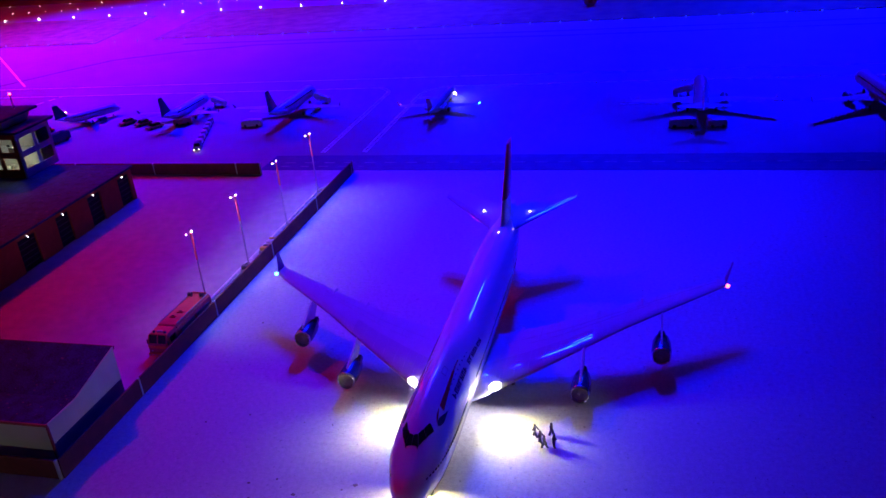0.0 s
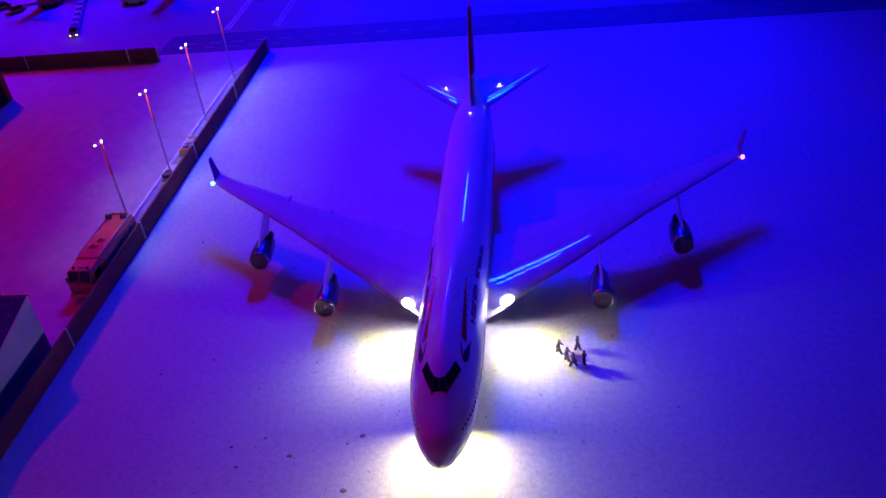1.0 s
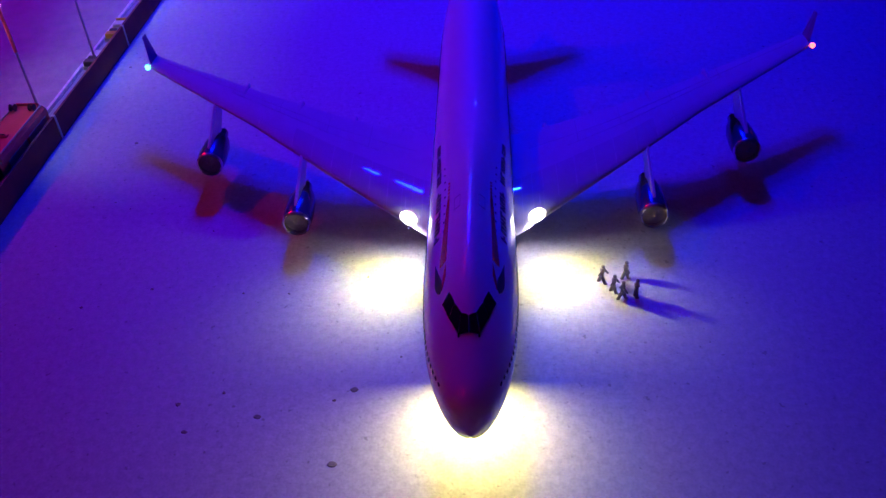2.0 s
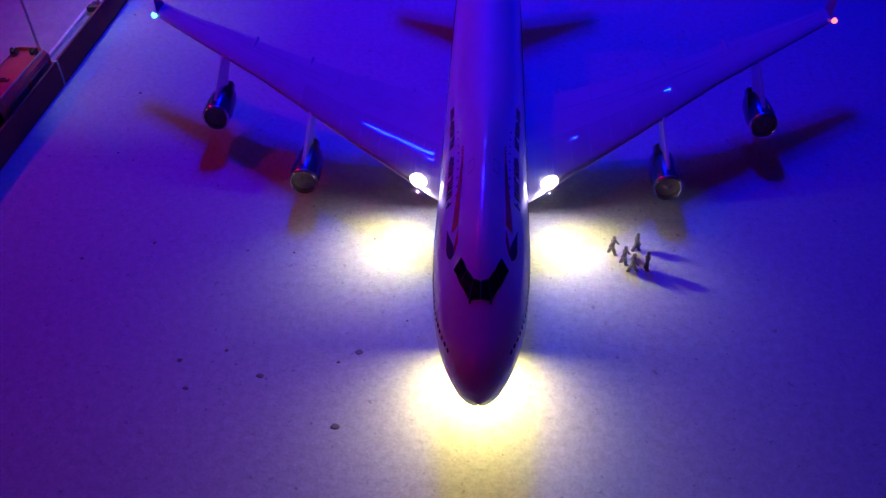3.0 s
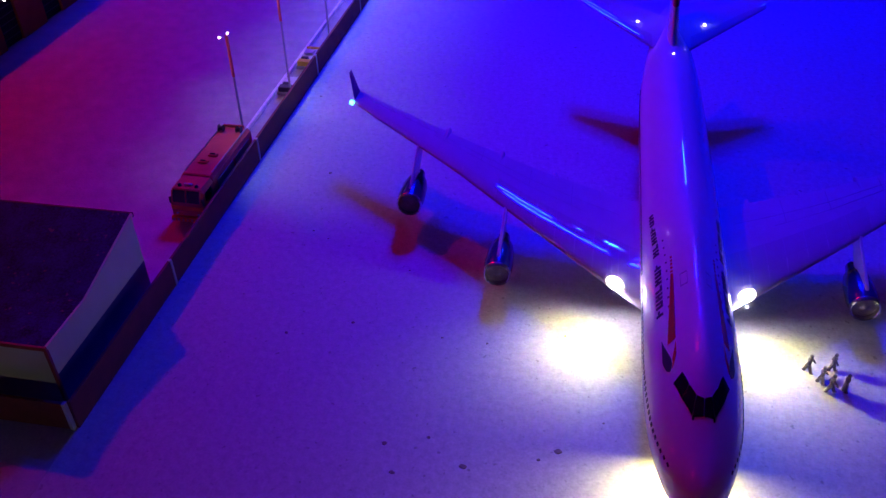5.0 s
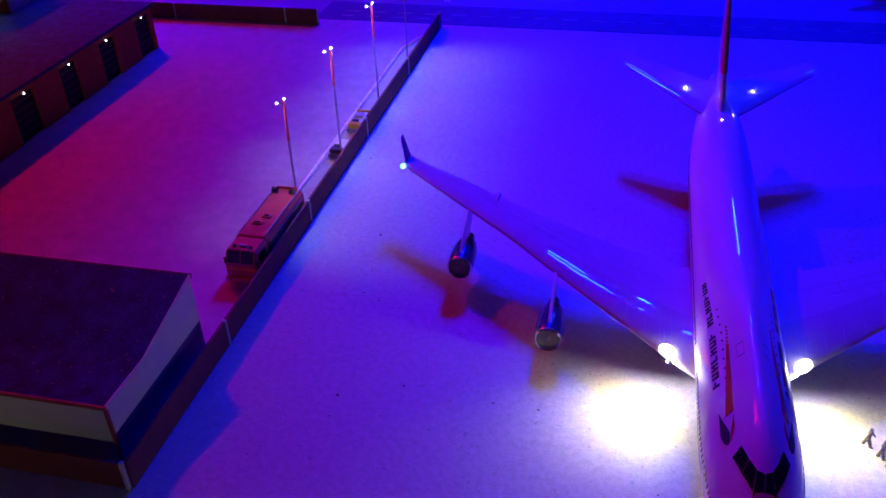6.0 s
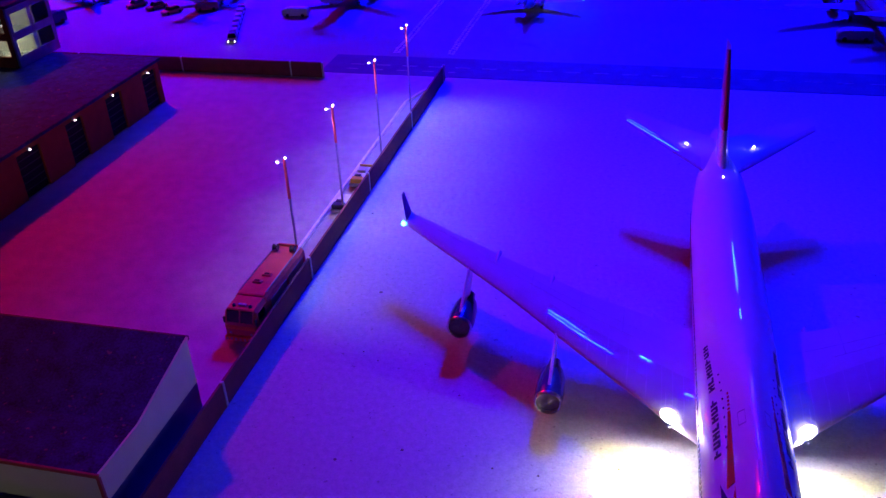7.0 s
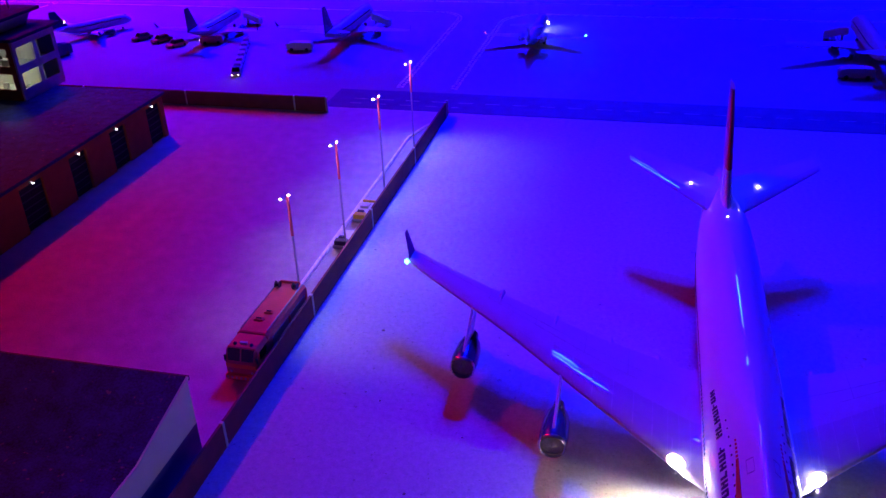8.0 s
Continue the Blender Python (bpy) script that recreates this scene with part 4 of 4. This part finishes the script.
    if rear:
        part("landing_light", ball(bmesh.new(), (-0.012, 0.022, 0.016), 0.0032), LEDW, a, "glowing landing light")
        lamp("ramp_landing_lamp", "POINT", m @ Matrix.Translation((-0.024, 0.018, 0.020)), 0.014, (1.0, 0.95, 0.85), 0.004)
        part("fin", lifting([(0, L * 0.80, 2.9 * SC, 5.0 * SC, 0.1, 0), (0, L * 0.94, 7.25 * SC, 2.6 * SC, 0.09, 0)], 1, True), finm, a, smooth=True)
    else:
        part("fin", lifting([(0, L * 0.775, 5.2 * SC, 7.4 * SC, 0.1, 0), (0, L * 0.83, 6.3 * SC, 5.6 * SC, 0.09, 0), (0, L * 0.935, 11.6 * SC, 2.4 * SC, 0.09, 0)], 1, True), finm, a, smooth=True)
    return a


PLANES = [
    ("airliner", (-1.780, 2.550), 150, 0.62, "blue and white twin jet parked on the ramp", PALE, NAVY, NAVY, 31.0, 31.0, False),
    ("airliner", (-1.482, 2.620), 180, 0.80, "pale twin jet with a dark fin", PALE, LETTER, NAVY, 31.0, 31.0, False),
    ("airliner", (-1.115, 2.675), 180, 0.90, "pale twin jet with a navy fin parked on the ramp", PALE, NAVY, PALE, 34.1, 34.0, False),
    ("regional_jet", (-0.632, 2.665), 180, 1.0, "small white regional jet with a high tail and its lights on", WHITE, REDP, PALE, 21.2, 26.8, True),
    ("airliner", (0.124, 2.665), 180, 0.95, "white twin jet with boarding stairs at its door", WHITE, WHITE, DARK, 34.1, 36.0, False),
    ("airliner", (0.550, 2.660), 189, 1.0, "white twin jet parked at an angle on the ramp", WHITE, WHITE, DARK, 34.1, 36.0, False),
]
for nm, (px, py), ang, size, lab, hm, fm, em, sp, ln, rr in PLANES:
    airliner(nm, pose(px, py, 0.0006, 0, 0, ang) @ Matrix.Scale(size, 4), lab, hm, fm, em, sp, ln, rr, size < 0.65)
# ---- vehicles ----


def body_car(name, m, label, category, paint, l, w, h, cab=(0.25, 0.85), group="", lit=False, van=False):
    """A small vehicle, nose towards -y: lower body, cabin, glazing, four wheels, two lights."""
    c = thing(name, m, label, category, group)
    z0, r = h * 0.16, h * 0.20
    mid = h if van else h * 0.56
    lower = rings(bmesh.new(), [[(x, y, z) for x, z in ((-w / 2 * k, z0), (w / 2 * k, z0), (w / 2 * k, top * 0.8 + z0 * 0.2), (w / 2 * k * 0.92, top), (-w / 2 * k * 0.92, top), (-w / 2 * k, top * 0.8 + z0 * 0.2))] for y, k, top in ((0, 0.86, mid * 0.72), (l * 0.05, 0.97, mid * 0.86), (l * 0.25, 1, mid), (l * 0.8, 1, mid), (l * 0.97, 0.97, mid * 0.95), (l, 0.9, mid * 0.8))])
    b = part("body", lower, paint, c)
    if not van:
        a0, a1 = cab[0] * l, cab[1] * l
        part("cabin", rings(bmesh.new(), [[(x, y, z) for x, y in ((-ww, y0), (ww, y0), (ww, y1), (-ww, y1))] for z, ww, y0, y1 in ((mid - 0.0002, w * 0.46, a0, a1), (h * 0.94, w * 0.38, a0 + l * 0.1, a1 - l * 0.06), (h, w * 0.34, a0 + l * 0.13, a1 - l * 0.09))]), GLASSB, c)
        part("roof", mesh_box(-w * 0.35, w * 0.35, a0 + l * 0.125, a1 - l * 0.085, h - 0.0003, h + 0.0004), paint, c)
    else:
        part("windscreen", mesh_box(-w * 0.40, w * 0.40, l * 0.045 - 0.0006, l * 0.06, h * 0.58, h * 0.82), GLASSB, c)
    for sx in (-1, 1):
        for yy in (0.2, 0.8):
            part("wheel", turned(bmesh.new(), [(-0.0012, r * 0.7), (-0.0012, r), (0.0012, r), (0.0012, r * 0.7)], origin=(sx * (w / 2 - 0.001), l * yy, r), axis="x", seg=12), RUBBER, c)
        part("headlight", ball(bmesh.new(), (sx * w * 0.34, 0.0002, mid * 0.52), w * 0.055, 8), LEDW if lit else POSTW, c)
    return c


CARS = "service cars on the ramp"
for x, y, a, p in ((-1.690, 2.402, -30, FASCIA), (-1.624, 2.388, -30, FASCIA), (-1.560, 2.352, -30, TRUCKR)):
    body_car("service_car", pose(x, y, 0.0008, 0, 0, a), "small dark red service car on the ramp", "car", p, 0.056, 0.022, 0.018, group=CARS)
body_car("service_van", pose(-1.492, 2.405, 0.0008, 0, 0, -72), "dark red van with a lit headlight", "van", TRUCKR, 0.058, 0.022, 0.022, lit=True, van=True)
body_car("service_van", pose(-1.238, 2.378, 0.0008, 0, 0, -84), "pale service van beside a tail", "van", PLASTER, 0.064, 0.023, 0.022, van=True)
body_car("service_bus", pose(-1.818, 2.200, 0.0008, 0, 0, -14), "blue apron bus on the ramp", "bus", NAVY, 0.085, 0.028, 0.030, van=True)
body_car("service_car", pose(-1.945, 2.325, 0.0008, 0, 0, -40), "small red service car on the ramp", "car", TRUCKR, 0.050, 0.021, 0.018, group=CARS)
body_car("tow_tractor", pose(-1.272, 2.150, 0.0008, 0, 0, 20), "dark tow tractor with lit headlights pulling carts", "tractor", DARK, 0.046, 0.021, 0.018, lit=True)
body_car("catering_truck", pose(0.038, 2.318, 0.0008, 0, 0, -89), "tan service truck under the wing", "truck", TANV, 0.070, 0.026, 0.024, van=True)
body_car("catering_truck", pose(0.138, 2.320, 0.0008, 0, 0, -89), "tan service truck under the tail", "truck", TANV, 0.046, 0.026, 0.020, van=True)


def cart(x, y, a):
    c = thing("baggage_cart", pose(x, y, 0.0008, 0, 0, a), "small grey baggage cart in a row", "cart", "baggage carts in tow")
    part("deck", mesh_box(-0.009, 0.009, 0, 0.030, 0.005, 0.007, bevel=0.0004), STEEL, c)
    part("load", mesh_box(-0.008, 0.008, 0.003, 0.027, 0.007, 0.016, bevel=0.001), GREYP, c)
    for sx in (-1, 1):
        for yy in (0.006, 0.024):
            part("wheel", turned(bmesh.new(), [(-0.001, 0.0028), (0.001, 0.0028)], origin=(sx * 0.008, yy, 0.0028), axis="x", seg=10), RUBBER, c)
    part("drawbar", mesh_box(-0.0008, 0.0008, -0.010, 0.0, 0.005, 0.006), STEEL, c)


for k in range(6):
    cart(-1.272 - 0.0178 - 0.0150 * k, 2.150 + 0.049 + 0.0412 * k, 20)


def stairs(x, y, a):
    """Covered boarding stairs on wheels."""
    s = thing("boarding_stairs", pose(x, y, 0.0008, 0, 0, a) @ Matrix.Scale(0.62, 4), "pale covered boarding stairs at an aircraft door", "stairs", "boarding stairs")
    part("cover", rings(bmesh.new(), [[(-0.014, y_, z_), (0.014, y_, z_), (0.014, y_, z_ + 0.022), (0.009, y_, z_ + 0.027), (-0.009, y_, z_ + 0.027), (-0.014, y_, z_ + 0.022)] for y_, z_ in ((0, 0.030), (0.018, 0.030), (0.085, 0.008))]), WHITE, s)
    part("chassis", mesh_box(-0.012, 0.012, 0.012, 0.080, 0.004, 0.008), GREYP, s)
    part("strut", mesh_box(-0.010, 0.010, 0.014, 0.020, 0.008, 0.031), GREYP, s)
    for sx in (-1, 1):
        for yy in (0.02, 0.07):
            part("wheel", turned(bmesh.new(), [(-0.001, 0.004), (0.001, 0.004)], origin=(sx * 0.012, yy, 0.004), axis="x", seg=10), RUBBER, s)


stairs(0.098, 2.600, 70)
stairs(-1.092, 2.625, -100)
stairs(-1.462, 2.612, -100)


def fire_truck():
    """Airport crash tender, four axles, nose towards -y."""
    t = thing("fire_engine", pose(-0.7600, 1.101, 0.0005, 0, 0, -1.0), "red airport fire engine with roof hatches parked by the fence", "fire engine")
    W, L, H = 0.0385, 0.146, 0.044
    body = part("body", rings(bmesh.new(), [[(x, y, z) for x, z in ((-W / 2, 0.010), (W / 2, 0.010), (W / 2, top - 0.004), (W / 2 - 0.003, top), (-W / 2 + 0.003, top), (-W / 2, top - 0.004))] for y, top in ((0.034, H), (0.036, H + 0.001), (L - 0.003, H + 0.001), (L, H - 0.001))]), TRUCKR, t)
    cab = part("cab", rings(bmesh.new(), [[(x, y, z) for x, z in ((-W / 2 * k, 0.008), (W / 2 * k, 0.008), (W / 2 * k, top - 0.005), (W / 2 * k - 0.003, top), (-W / 2 * k + 0.003, top), (-W / 2 * k, top - 0.005))] for y, k, top in ((0.0, 0.95, 0.026), (0.0015, 1.0, 0.030), (0.007, 1.0, H - 0.001), (0.0335, 1.0, H - 0.001))]), TRUCKR, t)
    part("windscreen", rings(bmesh.new(), [[(-W * 0.44, 0.0004, 0.0285), (W * 0.44, 0.0004, 0.0285), (W * 0.42, 0.0054, 0.0412), (-W * 0.42, 0.0054, 0.0412)], [(-W * 0.44, 0.0040, 0.0285), (W * 0.44, 0.0040, 0.0285), (W * 0.42, 0.0085, 0.0412), (-W * 0.42, 0.0085, 0.0412)]]), GLASSB, cab)
    for s in (-1, 1):
        part("side_window", mesh_box(min(s * W / 2, s * (W / 2 + 0.0004)), max(s * W / 2, s * (W / 2 + 0.0004)), 0.010, 0.026, 0.027, 0.037), GLASSB, cab)
        part("locker", mesh_box(min(s * W / 2, s * (W / 2 + 0.0005)), max(s * W / 2, s * (W / 2 + 0.0005)), 0.044, 0.088, 0.014, 0.034), STEEL, body, "grey shutter locker")
        part("locker", mesh_box(min(s * W / 2, s * (W / 2 + 0.0005)), max(s * W / 2, s * (W / 2 + 0.0005)), 0.094, L - 0.008, 0.014, 0.034), STEEL, body, "grey shutter locker")
        part("roof_rail", mesh_box(s * (W / 2 - 0.003) - 0.0006, s * (W / 2 - 0.003) + 0.0006, 0.040, L - 0.004, H + 0.001, H + 0.0026), STEEL, body)
        part("mirror", mesh_box(min(s * 0.018, s * 0.0205), max(s * 0.018, s * 0.0205), 0.001, 0.003, 0.026, 0.034, bevel=0.0004), DARK, cab)
        for yy in (0.016, 0.045, 0.098, 0.124):
            wl = part("wheel", turned(bmesh.new(), [(-0.004, 0.005), (-0.004, 0.0078), (-0.002, 0.0085), (0.002, 0.0085), (0.004, 0.0078), (0.004, 0.005)], origin=(s * (W / 2 - 0.0035), yy, 0.0085), axis="x", seg=16), RUBBER, t, smooth=True)
            part("rim", turned(bmesh.new(), [(-0.0042, 0.0045), (0.0042, 0.0045)], origin=(s * (W / 2 - 0.0035), yy, 0.0085), axis="x", seg=12), SILVER, wl)
        part("beacon", turned(bmesh.new(), [(0, 0.0022), (0.002, 0.002), (0.003, 0.0008)], origin=(s * 0.010, 0.012, H - 0.001), axis="z", seg=10), NAVY, cab, "unlit blue beacon")
        part("headlight", ball(bmesh.new(), (s * 0.0125, -0.0004, 0.0145), 0.0016, 8), POSTW, cab)
        part("hose_reel", turned(bmesh.new(), [(-0.003, 0.0042), (-0.0024, 0.0042), (-0.0023, 0.0026), (0.0023, 0.0026), (0.0024, 0.0042), (0.003, 0.0042)], origin=(s * 0.0115, L - 0.014, H + 0.0050), axis="x", seg=14), DARK, body, "dark hose reel")
    for x in (-W * 0.445, -0.0006, W * 0.445 - 0.0012):
        part("windscreen_pillar", rings(bmesh.new(), [[(x, -0.0004, 0.0280), (x + 0.0012, -0.0004, 0.0280), (x + 0.0012, 0.0012, 0.0280), (x, 0.0012, 0.0280)], [(x, 0.0046, 0.0415), (x + 0.0012, 0.0046, 0.0415), (x + 0.0012, 0.0062, 0.0415), (x, 0.0062, 0.0415)]]), TRUCKR, cab)
    part("bumper", mesh_box(-W / 2, W / 2, -0.004, 0.001, 0.006, 0.0115, bevel=0.0006), TRIMY, t, "orange bumper")
    part("front_stripe", mesh_box(-W * 0.475, W * 0.475, -0.0006, 0.0008, 0.0195, 0.0245), TRIMY, cab, "orange reflective stripe")
    for k in range(7):
        x = -W * 0.42 + k * W * 0.14
        part("grille_bar", mesh_box(x - 0.0011, x + 0.0011, -0.0046, -0.004, 0.0072, 0.0102), POSTW, t)
    part("roof_lamp", mesh_box(-0.005, 0.004, 0.0125, 0.0160, H - 0.001, H + 0.0014, bevel=0.0004), POSTW, cab, "pale roof lamp")
    for x, y in ((-0.003, 0.060), (0.002, 0.076)):
        hatch = part("hatch", mesh_box(x - 0.0055, x + 0.0055, y - 0.003, y + 0.003, H + 0.001, H + 0.003, bevel=0.0005), TRUCKR, body)
        part("hatch_grip", mesh_box(x - 0.003, x + 0.003, y - 0.0006, y + 0.0006, H + 0.003, H + 0.0042), DARK, hatch)
    part("rear_rail", mesh_box(-0.013, 0.013, L - 0.003, L - 0.0015, H + 0.001, H + 0.004), TRUCKR, body)
    part("chassis", mesh_box(-0.012, 0.012, 0.004, L - 0.004, 0.006, 0.0105), DARK, t)


fire_truck()


def loader(x, y, a, second):
    """Low ground-support loader with a driver's stand."""
    g = thing("ground_loader", pose(x, y, 0.0005, 0, 0, a), "white and yellow ground loader parked by the fence" if not second else "grey ground loader parked by the fence", "loader", "ground loaders")
    b = part("chassis", mesh_box(-0.011, 0.011, 0.0, 0.055 if not second else 0.044, 0.004, 0.009, bevel=0.0008), GREYP, g)
    part("deck", mesh_box(-0.0105, 0.0105, 0.014, 0.054 if not second else 0.043, 0.009, 0.013, bevel=0.0008), WHITE, g)
    part("cowl", mesh_box(-0.009, 0.009, 0.001, 0.012, 0.009, 0.0165, bevel=0.001), YELLOW if not second else DARK, g)
    part("seat", mesh_box(-0.006, 0.004, 0.012, 0.018, 0.013, 0.0175, bevel=0.0008), DARK, g)
    if not second:
        part("guard", mesh_box(-0.0105, 0.0105, 0.052, 0.055, 0.013, 0.0165, bevel=0.0005), YELLOW, g)
        part("crate", mesh_box(-0.007, 0.006, 0.030, 0.044, 0.013, 0.0175, bevel=0.0006), PLASTER, g)
    for s in (-1, 1):
        for yy in (0.010, 0.036):
            part("wheel", turned(bmesh.new(), [(-0.0015, 0.002), (-0.0015, 0.0042), (0.0015, 0.0042), (0.0015, 0.002)], origin=(s * 0.010, yy, 0.0042), axis="x", seg=12), RUBBER, g)


loader(-0.7545, 1.492, 0, False)
loader(-0.7545, 1.408, 0, True)

# ---- figures, stains, airfield lights ----


def figurine(x, y, a, stride, material, h=0.0200):
    """A walking model figure as one plain mesh."""
    bm = bmesh.new()
    u = h / 0.02
    for s in (-1, 1):
        tube(bm, (s * 0.0012, s * stride * 0.0036, 0.0), (s * 0.0009, 0, 0.0092 * u), 0.0014, 0.0019, 7)
        box(bm, s * 0.0012 - 0.0008, s * 0.0012 + 0.0008, s * stride * 0.0036 - 0.0022, s * stride * 0.0036 + 0.0008, 0.0, 0.0012)
        tube(bm, (s * 0.0023, 0, 0.0158 * u), (s * 0.0031, -s * stride * 0.0036 - 0.001, 0.0098 * u), 0.0010, 0.0008, 6)
    rings(bm, [[(math.cos(t) * rx, math.sin(t) * ry, z * u) for t in [k * math.pi / 4 for k in range(8)]] for z, rx, ry in ((0.0082, 0.0023, 0.0019), (0.0115, 0.0021, 0.0018), (0.0150, 0.0032, 0.0024), (0.0165, 0.0023, 0.0016), (0.0172, 0.0009, 0.0009))])
    ball(bm, (0, -0.0003, 0.0189 * u), 0.0018, 8)
    ob = part("figurine", bm, material, smooth=True)
    ob.matrix_basis = pose(x, y, 0.0, 0, 0, a)
    return tagged(ob, "tiny painted walking figure on the apron", "figurine", "walking figures")


for x, y, a, st, mt in ((-0.1195, 0.976, 70, 1.0, FIGURE), (-0.098, 0.981, 75, -0.8, FIGURE), (-0.1105, 0.963, 70, 0.8, FIGURE), (-0.104, 0.954, 80, -1.0, FIGURE), (-0.0915, 0.9565, 75, 0.3, FIGDARK)):
    figurine(x, y, a, st, mt)

STAINS = [(-0.330, 0.849, 4.5), (-0.404, 0.821, 4.0), (-0.472, 0.834, 3.4), (-0.459, 0.806, 3.2), (-0.334, 0.987, 1.6), (-0.437, 0.846, 2.4), (-0.345, 0.838, 2.2), (-0.338, 0.776, 4.6), (-0.62, 1.112, 1.5), (-0.295, 0.885, 1.4), (-0.405, 0.965, 1.6), (-0.707, 1.423, 2.6), (-0.596, 0.949, 2.2), (-0.537, 0.973, 2.4), (-0.448, 0.966, 1.6), (-0.636, 1.23, 3.6), (-0.50, 1.06, 1.4), (-0.60, 1.10, 1.5)]
for x, y, d in STAINS:
    bm = bmesh.new()
    r = d * 0.0008
    pts = [(x + math.cos(k * 0.7) * r * random.uniform(0.7, 1.2), y + math.sin(k * 0.7) * r * random.uniform(0.6, 1.0)) for k in range(9)]
    rings(bm, [[(p, q, 0.0) for p, q in pts], [(x + (p - x) * 0.7, y + (q - y) * 0.7, 0.0006) for p, q in pts]])
    tagged(part("crumb", bm, STAIN), "flat dark crumb of dirt on the apron", "crumb", "dirt on the apron")


def field_light(x, y, material, r, label, group, name):
    f = thing(name, pose(x, y, 0.0006), label, "airfield light", group)
    part("base", turned(bmesh.new(), [(0, r * 0.9), (r * 0.5, r * 0.7), (0.004, r * 0.5)], axis="z", seg=10), STEEL, f)
    part("lens", ball(bmesh.new(), (0, 0, 0.004 + r * 0.7), r, 8), material, f)
    return f


edge = field_light(-5.937, 4.62, LEDS, 0.0046, "white glowing runway edge light", "runway edge lights", "runway_light")
for k in range(1, 26):
    copy_thing(edge, pose(-5.937 + 0.2475 * k, 4.62 - 0.0003 * k, 0.0006))
far = field_light(-5.9, 5.22, LEDS, 0.0020, "white glowing far runway edge light", "far runway edge lights", "runway_light")
for k in range(1, 20):
    copy_thing(far, pose(-5.9 + 0.2475 * k, 5.22, 0.0006))
mid_ = field_light(-5.9, 4.925, LEDS, 0.0017, "small glowing runway centre light", "runway centre lights", "centre_light")
for k in range(1, 40):
    copy_thing(mid_, pose(-5.9 + 0.125 * k, 4.925, 0.0006))
blue_ = field_light(-4.2, 3.815, LEDB, 0.003, "small blue taxiway edge light", "taxiway lights", "taxiway_light")
for k in range(1, 44):
    copy_thing(blue_, pose(-4.2 + 0.13 * k, 3.815 - 0.0006 * k, 0.0006))

sg = thing("runway_sign", pose(-0.336, 4.18, 0.003), "small red chequered sign board on the grass", "sign")
for i in range(3):
    for k in range(3):
        part("square", mesh_box(-0.030 + i * 0.02, -0.010 + i * 0.02, -0.003, 0.003, 0.010 + k * 0.02, 0.030 + k * 0.02), FASCIA if (i + k) % 2 else PLASTER, sg)
part("foot", mesh_box(-0.02, 0.02, -0.006, 0.006, 0.0, 0.010), STEEL, sg)
